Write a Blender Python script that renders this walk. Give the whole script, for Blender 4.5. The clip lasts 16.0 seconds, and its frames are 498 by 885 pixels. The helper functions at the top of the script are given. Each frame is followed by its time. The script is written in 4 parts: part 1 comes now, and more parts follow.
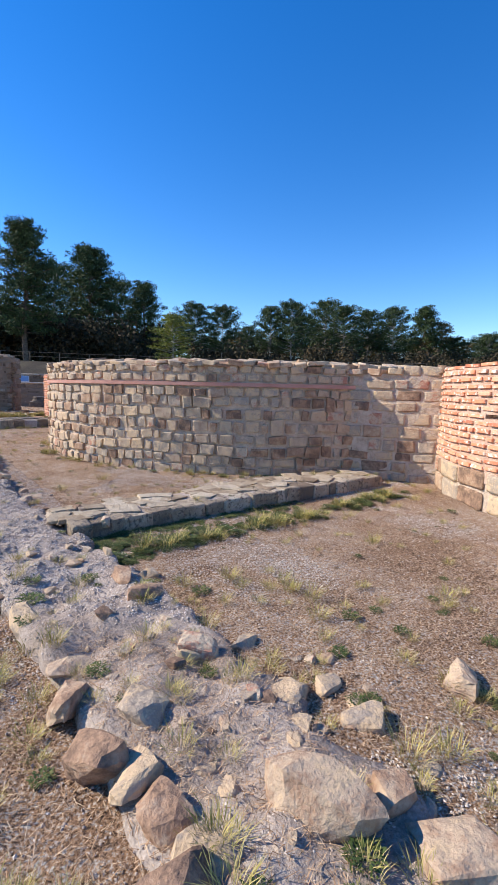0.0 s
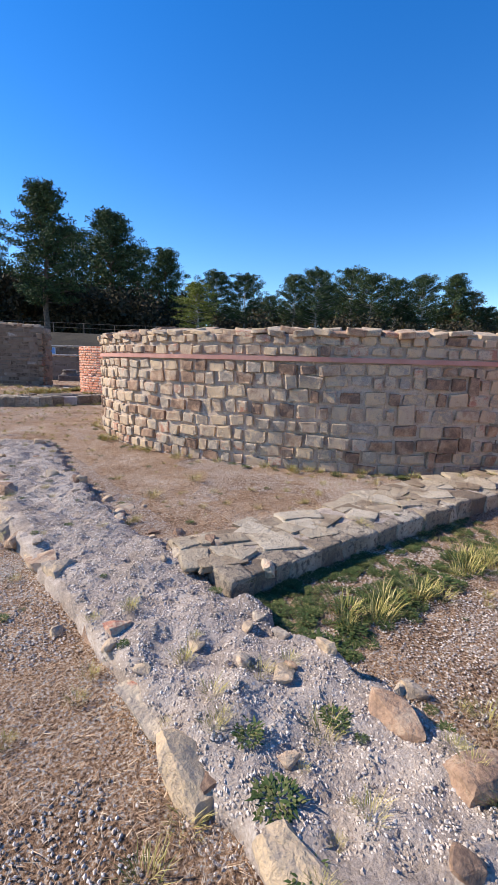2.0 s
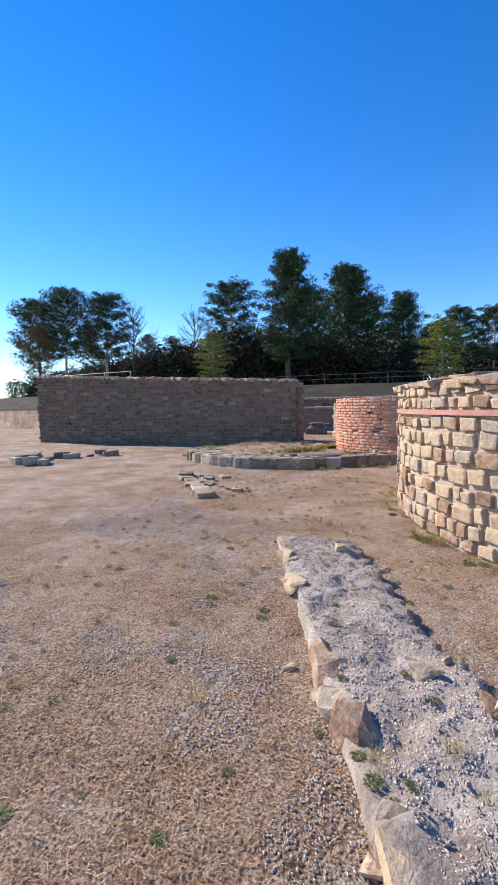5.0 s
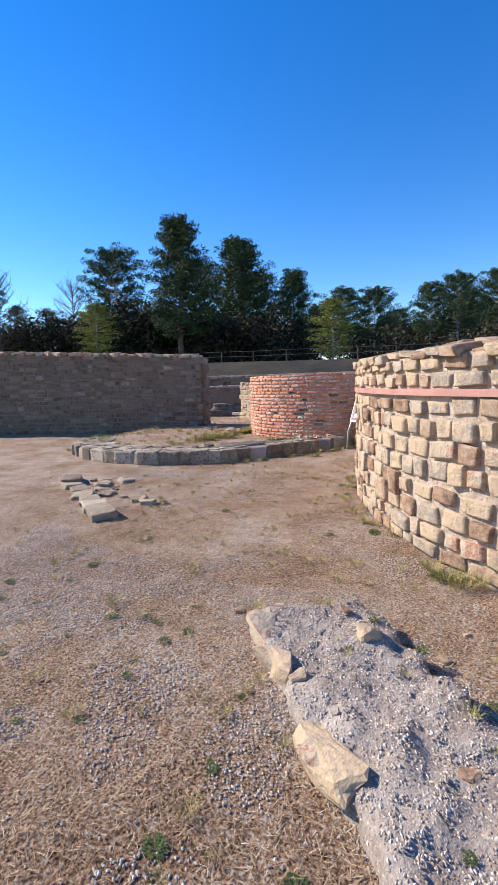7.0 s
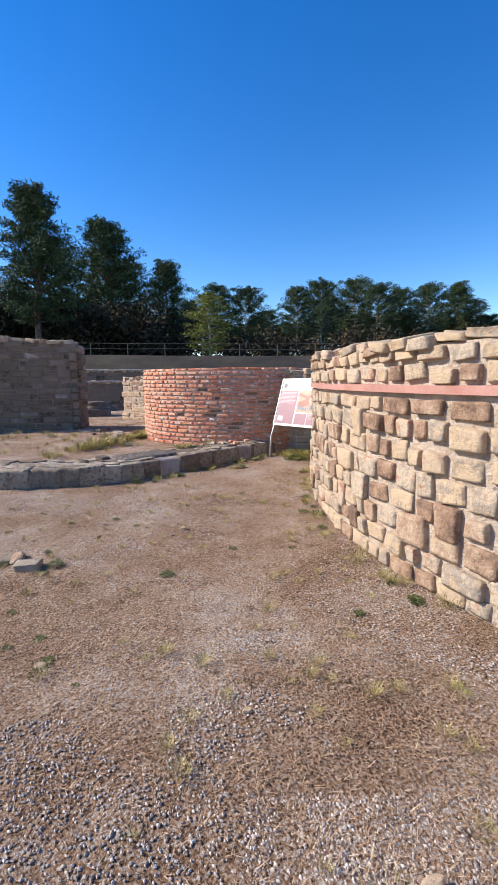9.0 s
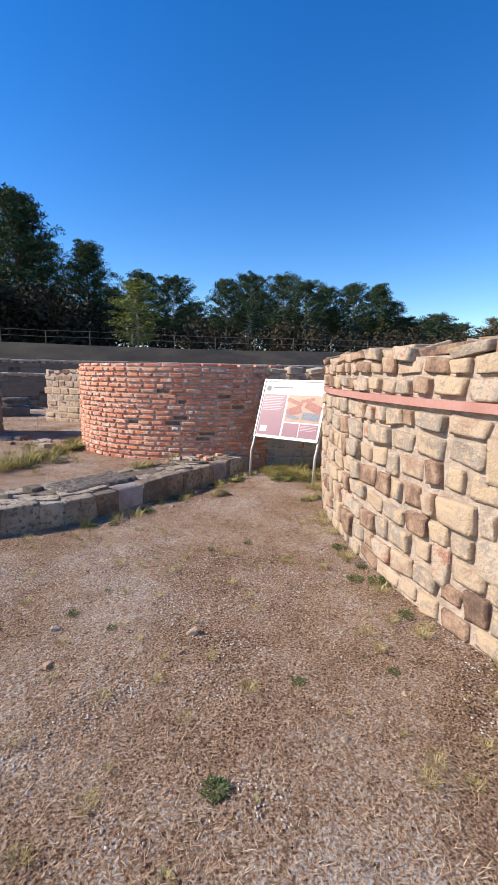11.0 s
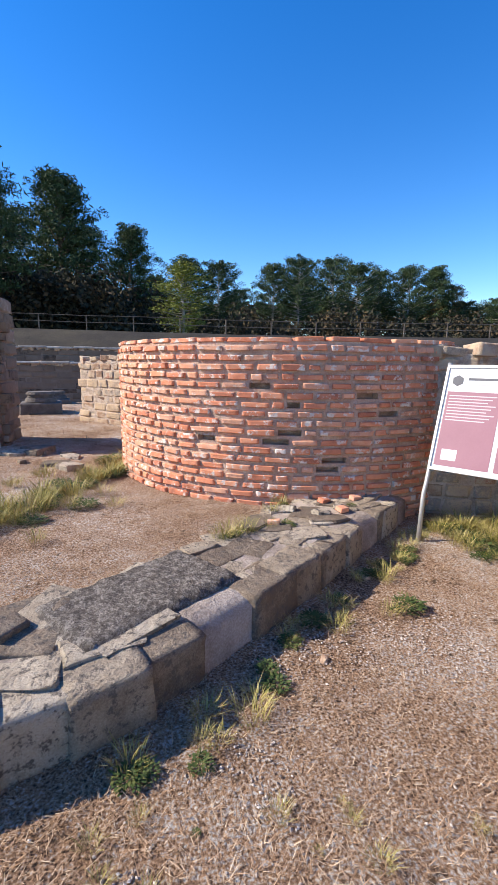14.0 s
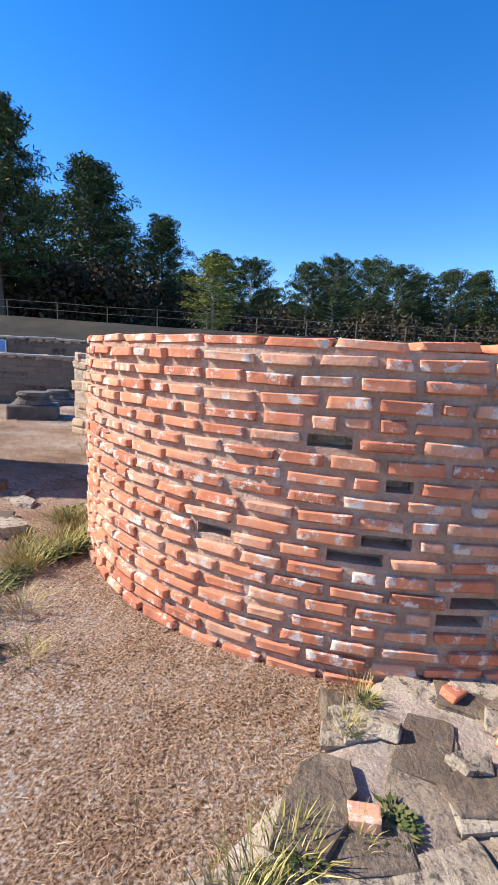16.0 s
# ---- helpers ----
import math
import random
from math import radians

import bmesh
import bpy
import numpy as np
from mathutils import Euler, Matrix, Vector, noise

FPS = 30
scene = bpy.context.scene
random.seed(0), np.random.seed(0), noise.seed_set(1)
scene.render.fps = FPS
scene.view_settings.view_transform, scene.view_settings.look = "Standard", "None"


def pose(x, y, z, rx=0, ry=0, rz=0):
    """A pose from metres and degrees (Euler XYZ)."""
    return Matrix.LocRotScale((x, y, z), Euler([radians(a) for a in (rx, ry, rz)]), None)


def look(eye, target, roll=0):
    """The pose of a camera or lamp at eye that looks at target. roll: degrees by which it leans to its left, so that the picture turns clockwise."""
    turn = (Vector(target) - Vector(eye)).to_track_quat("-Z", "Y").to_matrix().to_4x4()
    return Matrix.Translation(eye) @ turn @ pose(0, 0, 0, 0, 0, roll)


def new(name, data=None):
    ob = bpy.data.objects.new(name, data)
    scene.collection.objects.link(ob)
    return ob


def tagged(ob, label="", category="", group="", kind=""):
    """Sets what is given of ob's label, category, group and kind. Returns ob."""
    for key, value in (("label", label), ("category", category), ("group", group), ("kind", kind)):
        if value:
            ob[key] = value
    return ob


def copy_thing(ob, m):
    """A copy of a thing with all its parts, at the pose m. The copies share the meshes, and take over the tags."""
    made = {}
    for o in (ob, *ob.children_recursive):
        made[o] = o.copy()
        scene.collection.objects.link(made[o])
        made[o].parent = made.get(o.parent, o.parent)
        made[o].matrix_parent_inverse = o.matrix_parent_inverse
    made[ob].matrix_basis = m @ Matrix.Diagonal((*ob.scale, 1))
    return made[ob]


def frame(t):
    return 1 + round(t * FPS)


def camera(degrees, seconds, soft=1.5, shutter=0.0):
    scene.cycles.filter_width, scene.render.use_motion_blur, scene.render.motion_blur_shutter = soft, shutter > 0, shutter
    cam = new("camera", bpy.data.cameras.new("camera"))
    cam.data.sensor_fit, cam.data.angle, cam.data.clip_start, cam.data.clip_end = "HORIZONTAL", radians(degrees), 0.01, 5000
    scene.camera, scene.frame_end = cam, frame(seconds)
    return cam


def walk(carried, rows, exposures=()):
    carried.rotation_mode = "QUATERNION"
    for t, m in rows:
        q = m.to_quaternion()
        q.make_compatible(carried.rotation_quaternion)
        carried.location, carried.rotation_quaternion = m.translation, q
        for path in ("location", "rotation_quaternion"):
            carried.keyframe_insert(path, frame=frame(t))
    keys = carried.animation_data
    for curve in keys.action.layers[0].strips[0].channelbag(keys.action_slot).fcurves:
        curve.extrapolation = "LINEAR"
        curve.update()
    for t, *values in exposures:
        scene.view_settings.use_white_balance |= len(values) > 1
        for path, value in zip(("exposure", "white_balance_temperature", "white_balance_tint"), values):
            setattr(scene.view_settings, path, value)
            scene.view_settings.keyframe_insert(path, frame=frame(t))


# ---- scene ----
from mathutils.bvhtree import BVHTree

cam = camera(58.8, 16.0)
PATH = [
    (0, (1.307, 0.278, 1.32), (1.234, 2.263, 1.086), 1.4),
    (0.5, (0.96, 0.529, 1.299), (0.739, 2.5, 1.044), 1.9),
    (1, (0.614, 0.815, 1.336), (0.339, 2.774, 1.046), 2.1),
    (1.5, (0.259, 1.143, 1.353), (0.06, 3.103, 1.007), 1.8),
    (2, (-0.04, 1.549, 1.345), (-0.174, 3.513, 0.988), 1.6),
    (2.5, (-0.364, 1.93, 1.371), (-0.523, 3.905, 1.103), 0.2),
    (3, (-0.727, 2.3, 1.424), (-1.144, 4.249, 1.254), -0.8),
    (3.5, (-1.089, 2.68, 1.435), (-1.906, 4.502, 1.321), 0.4),
    (3.7, (-1.224, 2.79, 1.446), (-2.192, 4.537, 1.344), 0.9),
    (5.8, (-2.481, 4.229, 1.491), (-3.553, 5.907, 1.306), -1.5),
    (6, (-2.627, 4.392, 1.475), (-3.632, 6.11, 1.281), -1.6),
    (6.5, (-2.96, 4.768, 1.52), (-3.771, 6.582, 1.29), -1.7),
    (7, (-3.315, 5.186, 1.512), (-3.946, 7.066, 1.253), -1.9),
    (7.5, (-3.628, 5.664, 1.488), (-4.173, 7.568, 1.215), -2.1),
    (8, (-3.966, 6.093, 1.476), (-4.347, 8.036, 1.193), -1.9),
    (10.5, (-5.197, 7.998, 1.541), (-4.949, 9.963, 1.262), 0.8),
    (11, (-5.357, 8.536, 1.574), (-5.065, 10.49, 1.266), 0.7),
    (11.5, (-5.37, 9.072, 1.567), (-5.044, 11.018, 1.242), 0.6),
    (12, (-5.468, 9.569, 1.55), (-5.117, 11.51, 1.223), 0.6),
    (12.5, (-5.609, 10.088, 1.538), (-5.267, 12.034, 1.224), 0.7),
    (13, (-5.757, 10.637, 1.546), (-5.544, 12.6, 1.229), 0.2),
    (13.5, (-5.961, 11.16, 1.515), (-5.819, 13.127, 1.182), 0.4),
    (14, (-6.007, 11.672, 1.482), (-5.89, 13.637, 1.131), 0.5),
    (14.5, (-5.995, 12.208, 1.518), (-5.944, 14.17, 1.133), 1.3),
    (15, (-6.014, 12.763, 1.531), (-6.037, 14.721, 1.126), 2.2),
    (15.5, (-5.983, 13.304, 1.527), (-6.039, 15.268, 1.154), 2.5),
    (16, (-6.028, 13.799, 1.598), (-6.018, 15.767, 1.243), 3.1),
]
walk(cam, [(t, look(eye, target, roll)) for t, eye, target, roll in PATH], [(0, 0.62), (3.5, 0.63), (6, 0.64), (8, 0.6), (10.5, 0.48), (12.5, 0.56), (14.0, 0.76), (16, 0.83)])

# ---- sky and sun ----
SUN_DIR = Vector((-0.998 * math.cos(radians(35)), 0.065 * math.cos(radians(35)), math.sin(radians(35)))).normalized()
world = bpy.data.worlds.new("sky")
scene.world = world
world.use_nodes = True
wn = world.node_tree.nodes
sky = wn.new("ShaderNodeTexSky")
sky.sky_type = "NISHITA"
sky.sun_disc = False
sky.sun_elevation = radians(35)
sky.sun_rotation = math.atan2(SUN_DIR.x, SUN_DIR.y)
sky.air_density, sky.dust_density, sky.ozone_density = 1.0, 0.0, 3.0
wn["Background"].inputs["Strength"].default_value = 0.145
deep = wn.new("ShaderNodeHueSaturation")
deep.inputs["Saturation"].default_value = 1.37
deep.inputs["Hue"].default_value = 0.5105
world.node_tree.links.new(sky.outputs[0], deep.inputs["Color"])
world.node_tree.links.new(deep.outputs[0], wn["Background"].inputs[0])
sun_data = bpy.data.lights.new("sun", "SUN")
sun_data.energy, sun_data.angle, sun_data.color = 4.8, radians(0.55), (1.0, 0.90, 0.76)
sun = new("sun", sun_data)
sun.matrix_world = look(SUN_DIR * 60, (0, 0, 0))


# ---- materials ----
def material(name, colours, scale=6.0, rough=0.9, bump=0.4, bump_scale=40.0, vary="", fine=60.0, fine_amount=0.35, bump_dist=0.01, spots=None, spot_scale=14.0, spot_cut=0.62, detail=4.0, ragged=0.6):
    """colours: ramp of (place, rgb). vary: object / island / '' for the random that shifts the ramp."""
    m = bpy.data.materials.new(name)
    m.use_nodes = True
    n, l = m.node_tree.nodes, m.node_tree.links
    bsdf = n["Principled BSDF"]
    bsdf.inputs["Roughness"].default_value = rough
    bsdf.inputs["Specular IOR Level"].default_value = 0.25
    geo = n.new("ShaderNodeNewGeometry")

    def tex(s, detail=4.0, r=0.6):
        t = n.new("ShaderNodeTexNoise")
        t.inputs["Scale"].default_value, t.inputs["Detail"].default_value, t.inputs["Roughness"].default_value = s, detail, r
        l.new(geo.outputs["Position"], t.inputs["Vector"])
        return t.outputs["Fac"]

    def maths(op, a, b):
        k = n.new("ShaderNodeMath")
        k.operation = op
        for i, v in enumerate((a, b)):
            if isinstance(v, (int, float)):
                k.inputs[i].default_value = v
            else:
                l.new(v, k.inputs[i])
        return k.outputs[0]

    fac = tex(scale, detail, ragged)
    if vary:
        if vary == "object":
            rnd = n.new("ShaderNodeObjectInfo").outputs["Random"]
        else:
            rnd = geo.outputs["Random Per Island"]
        fac = maths("ADD", maths("MULTIPLY", rnd, 0.75), maths("MULTIPLY", maths("SUBTRACT", fac, 0.35), 0.8))
    fac = maths("ADD", fac, maths("MULTIPLY", maths("SUBTRACT", tex(fine, 3.0), 0.5), fine_amount))
    ramp = n.new("ShaderNodeValToRGB")
    el = ramp.color_ramp.elements
    el[0].position, el[0].color = colours[0][0], (*colours[0][1], 1)
    el[1].position, el[1].color = colours[-1][0], (*colours[-1][1], 1)
    for p, c in colours[1:-1]:
        e = el.new(p)
        e.color = (*c, 1)
    l.new(fac, ramp.inputs[0])
    colour = ramp.outputs[0]
    if spots:
        mix = n.new("ShaderNodeMix")
        mix.data_type = "RGBA"
        l.new(colour, mix.inputs[6])
        mix.inputs[7].default_value = (*spots, 1)
        edge = n.new("ShaderNodeMapRange")
        edge.inputs[1].default_value, edge.inputs[2].default_value = spot_cut, spot_cut + 0.07
        l.new(tex(spot_scale, 6.0, 0.7), edge.inputs[0])
        l.new(edge.outputs[0], mix.inputs[0])
        colour = mix.outputs[2]
    l.new(colour, bsdf.inputs["Base Color"])
    if bump:
        b = n.new("ShaderNodeBump")
        b.inputs["Strength"].default_value, b.inputs["Distance"].default_value = bump, bump_dist
        l.new(maths("ADD", tex(bump_scale, 6.0, 0.7), maths("MULTIPLY", tex(bump_scale * 0.2), 1.5)), b.inputs["Height"])
        l.new(b.outputs[0], bsdf.inputs["Normal"])
    return m


SAND = [(0.06, (0.17, 0.11, 0.08)), (0.24, (0.37, 0.235, 0.155)), (0.40, (0.49, 0.37, 0.265)), (0.55, (0.57, 0.42, 0.27)), (0.68, (0.33, 0.27, 0.22)), (0.82, (0.55, 0.44, 0.32)), (0.96, (0.41, 0.19, 0.13))]
M_STONE = material("sandstone", SAND, 9, 0.92, 1.0, 26, "object", bump_dist=0.018)
M_STONE_I = material("sandstone_far", SAND, 9, 0.92, 1.0, 26, "island", bump_dist=0.018)
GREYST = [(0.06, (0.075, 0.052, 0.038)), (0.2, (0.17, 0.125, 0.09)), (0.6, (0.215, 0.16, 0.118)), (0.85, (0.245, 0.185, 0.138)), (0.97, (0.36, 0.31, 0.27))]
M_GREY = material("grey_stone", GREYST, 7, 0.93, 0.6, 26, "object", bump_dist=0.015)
M_MORTAR = material("lime_mortar", [(0.25, (0.40, 0.30, 0.225)), (0.5, (0.55, 0.435, 0.34)), (0.75, (0.64, 0.53, 0.435))], 9, 0.95, 1.0, 30, bump_dist=0.03, fine_amount=0.6)
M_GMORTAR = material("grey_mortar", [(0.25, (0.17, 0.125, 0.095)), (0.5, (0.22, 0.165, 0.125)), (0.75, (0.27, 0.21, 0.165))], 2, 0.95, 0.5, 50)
BR = [(0.05, (0.40, 0.15, 0.09)), (0.3, (0.62, 0.225, 0.125)), (0.55, (0.70, 0.29, 0.165)), (0.78, (0.72, 0.38, 0.245)), (0.95, (0.52, 0.27, 0.19))]
M_BRICK = material("red_brick", BR, 10, 0.9, 0.5, 45, "object", spots=(0.70, 0.60, 0.53), spot_scale=11, spot_cut=0.535)
M_BRICK_I = material("red_brick_far", BR, 10, 0.9, 0.5, 45, "island", spots=(0.70, 0.60, 0.53), spot_scale=11, spot_cut=0.535)
M_BMORTAR = material("brick_mortar", [(0.25, (0.42, 0.26, 0.185)), (0.5, (0.54, 0.37, 0.28)), (0.75, (0.64, 0.50, 0.41))], 7, 0.95, 1.0, 40, bump_dist=0.02, fine_amount=0.6)
M_BAND = material("terracotta_band", [(0.3, (0.40, 0.19, 0.15)), (0.7, (0.52, 0.29, 0.24))], 3, 0.85, 0.3, 40)
M_SLAB = material("weathered_slab", [(0.15, (0.18, 0.135, 0.10)), (0.4, (0.31, 0.245, 0.18)), (0.6, (0.42, 0.345, 0.26)), (0.85, (0.54, 0.46, 0.36))], 8, 0.93, 1.0, 26, "object", bump_dist=0.03, spots=(0.15, 0.125, 0.105), spot_scale=24, spot_cut=0.53, fine=120, fine_amount=0.7)
M_SLAB_I = material("weathered_slab_rest", [(0.15, (0.18, 0.135, 0.10)), (0.4, (0.31, 0.245, 0.18)), (0.6, (0.42, 0.345, 0.26)), (0.85, (0.54, 0.46, 0.36))], 8, 0.93, 1.0, 26, "island", bump_dist=0.03, fine=120, fine_amount=0.7)
M_PALE = material("pale_flagstone", [(0.15, (0.24, 0.175, 0.12)), (0.4, (0.37, 0.29, 0.205)), (0.65, (0.45, 0.37, 0.275)), (0.9, (0.54, 0.46, 0.36))], 8, 0.93, 1.0, 26, "object", bump_dist=0.03, spots=(0.22, 0.19, 0.16), spot_scale=40, spot_cut=0.6)
M_RUBBLE = material("gravelly_mortar", [(0.2, (0.20, 0.155, 0.12)), (0.45, (0.36, 0.29, 0.24)), (0.62, (0.47, 0.39, 0.33)), (0.85, (0.60, 0.52, 0.45))], 4, 0.95, 1.0, 34, fine=90, fine_amount=0.7, bump_dist=0.02)
M_EARTH = material("dry_grass_ground", [(0.22, (0.05, 0.031, 0.021)), (0.40, (0.275, 0.16, 0.094)), (0.53, (0.43, 0.278, 0.175)), (0.61, (0.48, 0.385, 0.31)), (0.80, (0.68, 0.63, 0.58))], 0.9, 0.96, 1.0, 60, fine=80, fine_amount=1.4, bump_dist=0.035, detail=12.0, ragged=0.78, spots=(0.10, 0.064, 0.04), spot_scale=11.0, spot_cut=0.60)
# earth of the bank, its colour darkened for the shade of the trees
M_BANK_SHADED = material("bank_earth_tree_shade", [(0.3, (0.02, 0.016, 0.012)), (0.5, (0.036, 0.029, 0.021)), (0.75, (0.06, 0.05, 0.032))], 0.6, 0.97, 0.8, 9, fine=8, fine_amount=0.4, bump_dist=0.05)
M_STRAW = material("straw", [(0.05, (0.10, 0.06, 0.036)), (0.35, (0.33, 0.20, 0.115)), (0.65, (0.54, 0.36, 0.225)), (0.95, (0.72, 0.58, 0.41))], 3, 0.8, 0, vary="island")
M_GRAVEL = material("gravel", [(0.1, (0.28, 0.215, 0.17)), (0.5, (0.47, 0.39, 0.325)), (0.9, (0.68, 0.60, 0.53))], 30, 0.9, 0, vary="island")
M_WEED = material("weed_leaf", [(0.1, (0.035, 0.06, 0.015)), (0.6, (0.075, 0.105, 0.03)), (0.9, (0.20, 0.18, 0.065))], 6, 0.7, 0, vary="island")
M_TUFT = material("yellow_grass", [(0.1, (0.20, 0.20, 0.05)), (0.5, (0.40, 0.33, 0.10)), (0.9, (0.56, 0.45, 0.21))], 6, 0.75, 0, vary="island")
M_PINE = material("pine_needles", [(0.1, (0.025, 0.042, 0.018)), (0.5, (0.05, 0.08, 0.03)), (0.9, (0.09, 0.125, 0.045))], 0.6, 0.75, 0, vary="island")
M_BROAD = material("autumn_leaves", [(0.1, (0.05, 0.055, 0.02)), (0.4, (0.10, 0.09, 0.03)), (0.7, (0.16, 0.10, 0.03)), (0.9, (0.20, 0.13, 0.05))], 0.15, 0.75, 0, vary="island")
M_BIRCH = material("birch_leaves", [(0.1, (0.12, 0.16, 0.03)), (0.6, (0.24, 0.26, 0.045)), (0.9, (0.34, 0.30, 0.07))], 0.5, 0.7, 0, vary="island")
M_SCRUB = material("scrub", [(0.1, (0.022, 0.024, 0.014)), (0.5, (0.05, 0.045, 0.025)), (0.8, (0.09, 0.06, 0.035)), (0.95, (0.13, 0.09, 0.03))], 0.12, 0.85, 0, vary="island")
M_BARK = material("bark", [(0.3, (0.07, 0.05, 0.04)), (0.7, (0.20, 0.15, 0.11))], 4, 0.95, 0.8, 12, bump_dist=0.03)
M_PALEBARK = material("pale_bark", [(0.3, (0.22, 0.20, 0.18)), (0.7, (0.50, 0.47, 0.42))], 3, 0.9, 0.4, 12)
M_DARKST = material("dark_carved_stone", [(0.3, (0.10, 0.085, 0.075)), (0.7, (0.20, 0.17, 0.15))], 5, 0.9, 0.5, 30)
M_STEEL = material("galvanised_steel", [(0.3, (0.42, 0.41, 0.39)), (0.7, (0.55, 0.53, 0.50))], 20, 0.45, 0.1, 60)
M_STEEL.node_tree.nodes["Principled BSDF"].inputs["Metallic"].default_value = 0.5
M_COPING = material("pale_coping", [(0.25, (0.30, 0.25, 0.21)), (0.5, (0.46, 0.41, 0.36)), (0.8, (0.60, 0.55, 0.49))], 3, 0.93, 0.6, 25)
M_NOTICE = material("printed_light_blue", [(0.3, (0.16, 0.30, 0.56)), (0.7, (0.20, 0.36, 0.62))], 4, 0.4, 0)
M_RAIL = material("weathered_rail", [(0.3, (0.10, 0.08, 0.07)), (0.7, (0.20, 0.16, 0.13))], 3, 0.8, 0.2, 30)
M_WHITE = material("printed_white", [(0.3, (0.74, 0.73, 0.72)), (0.7, (0.82, 0.81, 0.80))], 3, 0.35, 0)
M_MAUVE = material("printed_mauve", [(0.3, (0.30, 0.155, 0.185)), (0.7, (0.34, 0.18, 0.21))], 3, 0.35, 0)
M_INK = material("printed_ink", [(0.3, (0.10, 0.10, 0.11)), (0.7, (0.14, 0.14, 0.15))], 3, 0.4, 0)
M_PALEINK = material("printed_pale_text", [(0.3, (0.58, 0.48, 0.50)), (0.7, (0.62, 0.52, 0.54))], 3, 0.4, 0)
M_PSAND = material("printed_sand", [(0.3, (0.40, 0.25, 0.17)), (0.7, (0.48, 0.32, 0.22))], 9, 0.35, 0)
M_PRED = material("printed_roof_red", [(0.3, (0.26, 0.09, 0.07)), (0.7, (0.40, 0.15, 0.11))], 25, 0.35, 0)
M_PBLUE = material("printed_blue_grey", [(0.3, (0.13, 0.15, 0.20)), (0.7, (0.24, 0.26, 0.30))], 30, 0.35, 0)


# ---- building helpers ----
def part(name, bm, mat, parent=None, label="", smooth=False):
    me = bpy.data.meshes.new(name)
    bm.to_mesh(me)
    bm.free()
    if smooth:
        me.shade_smooth()
    me.materials.append(mat)
    ob = new(name, me)
    ob.parent = parent
    return tagged(ob, label)


def from_arrays(name, verts, faces, mat, parent=None, smooth=False):
    me = bpy.data.meshes.new(name)
    me.from_pydata(verts, [], faces)
    if smooth:
        me.shade_smooth()
    me.materials.append(mat)
    ob = new(name, me)
    ob.parent = parent
    return ob


def box(bm, m, sx, sy, sz, bevel=0.0):
    made = bmesh.ops.create_cube(bm, size=1, matrix=m @ Matrix.Diagonal((sx, sy, sz, 1)))
    if bevel:
        edges = {e for v in made["verts"] for e in v.link_edges}
        bmesh.ops.bevel(bm, geom=list(edges), offset=bevel, segments=1, affect="EDGES")


def tube(bm, points, radius, sides=8, tip=None):
    """A pipe or limb through points, tapering to tip."""
    tip = radius if tip is None else tip
    rings = []
    pts = [Vector(p) for p in points]
    for i, p in enumerate(pts):
        way = (pts[min(i + 1, len(pts) - 1)] - pts[max(i - 1, 0)]).normalized()
        side = way.cross(Vector((0.3, 0.9, 0.1))).normalized()
        up = way.cross(side)
        r = radius + (tip - radius) * i / (len(pts) - 1)
        rings.append([bm.verts.new(p + (side * math.cos(2 * math.pi * k / sides) + up * math.sin(2 * math.pi * k / sides)) * r) for k in range(sides)])
    for a, b in zip(rings, rings[1:]):
        for k in range(sides):
            bm.faces.new((a[k], a[(k + 1) % sides], b[(k + 1) % sides], b[k]))
    bm.faces.new(rings[0][::-1])
    bm.faces.new(rings[-1])


rng = random.Random(7)


def stone_template(name, mat, seed, rough=0.10, square=0.75, cuts=2):
    """A rough block of unit size, its corners worn round."""
    bm = bmesh.new()
    bmesh.ops.create_cube(bm, size=1)
    bmesh.ops.subdivide_edges(bm, edges=bm.edges[:], cuts=cuts, use_grid_fill=True)
    for v in bm.verts:
        if cuts == 2:
            v.co = Vector([math.copysign(0.36, t) if abs(t) < 0.4 else t for t in v.co])
        c = v.co * 2
        ball = c.normalized() * max(abs(c.x), abs(c.y), abs(c.z)) * 1.12
        c = c * square + ball * (1 - square)
        c += noise.noise_vector(v.co * 2.1 + Vector((seed * 7.3, seed * 3.1, 0))) * rough * 2
        v.co = c * 0.5
    bmesh.ops.recalc_face_normals(bm, faces=bm.faces[:])
    me = bpy.data.meshes.new(name)
    bm.to_mesh(me)
    bm.free()
    if cuts == 2:
        me.shade_smooth()
    me.materials.append(mat)
    return me


def flat_template(name, mat, seed):
    """An irregular split slab of unit size with broken edges."""
    q = random.Random(seed)
    bm = bmesh.new()
    n = q.randrange(5, 8)
    turn = q.random()
    angles = [2 * math.pi * (k + q.uniform(-0.32, 0.32)) / n + turn for k in range(n)]
    reach = [q.uniform(0.38, 0.72) for _ in angles]
    levels = [(-0.5, 0.94), (0.1, 1.0), (0.38, 0.98), (0.5, 0.90)]
    rings = []
    for z, f in levels:
        rings.append([bm.verts.new((math.cos(a) * r * f * q.uniform(0.95, 1.05), math.sin(a) * r * f * q.uniform(0.95, 1.05), z + q.uniform(-0.08, 0.08))) for a, r in zip(angles, reach)])
    for a, b in zip(rings, rings[1:]):
        for k in range(n):
            bm.faces.new((a[k], a[(k + 1) % n], b[(k + 1) % n], b[k]))
    mid = bm.verts.new((q.uniform(-0.2, 0.2), q.uniform(-0.2, 0.2), 0.5 + q.uniform(-0.05, 0.12)))
    for k in range(n):
        bm.faces.new((rings[-1][k], rings[-1][(k + 1) % n], mid))
    bm.faces.new(rings[0][::-1])
    me = bpy.data.meshes.new(name)
    bm.to_mesh(me)
    bm.free()
    me.materials.append(mat)
    return me


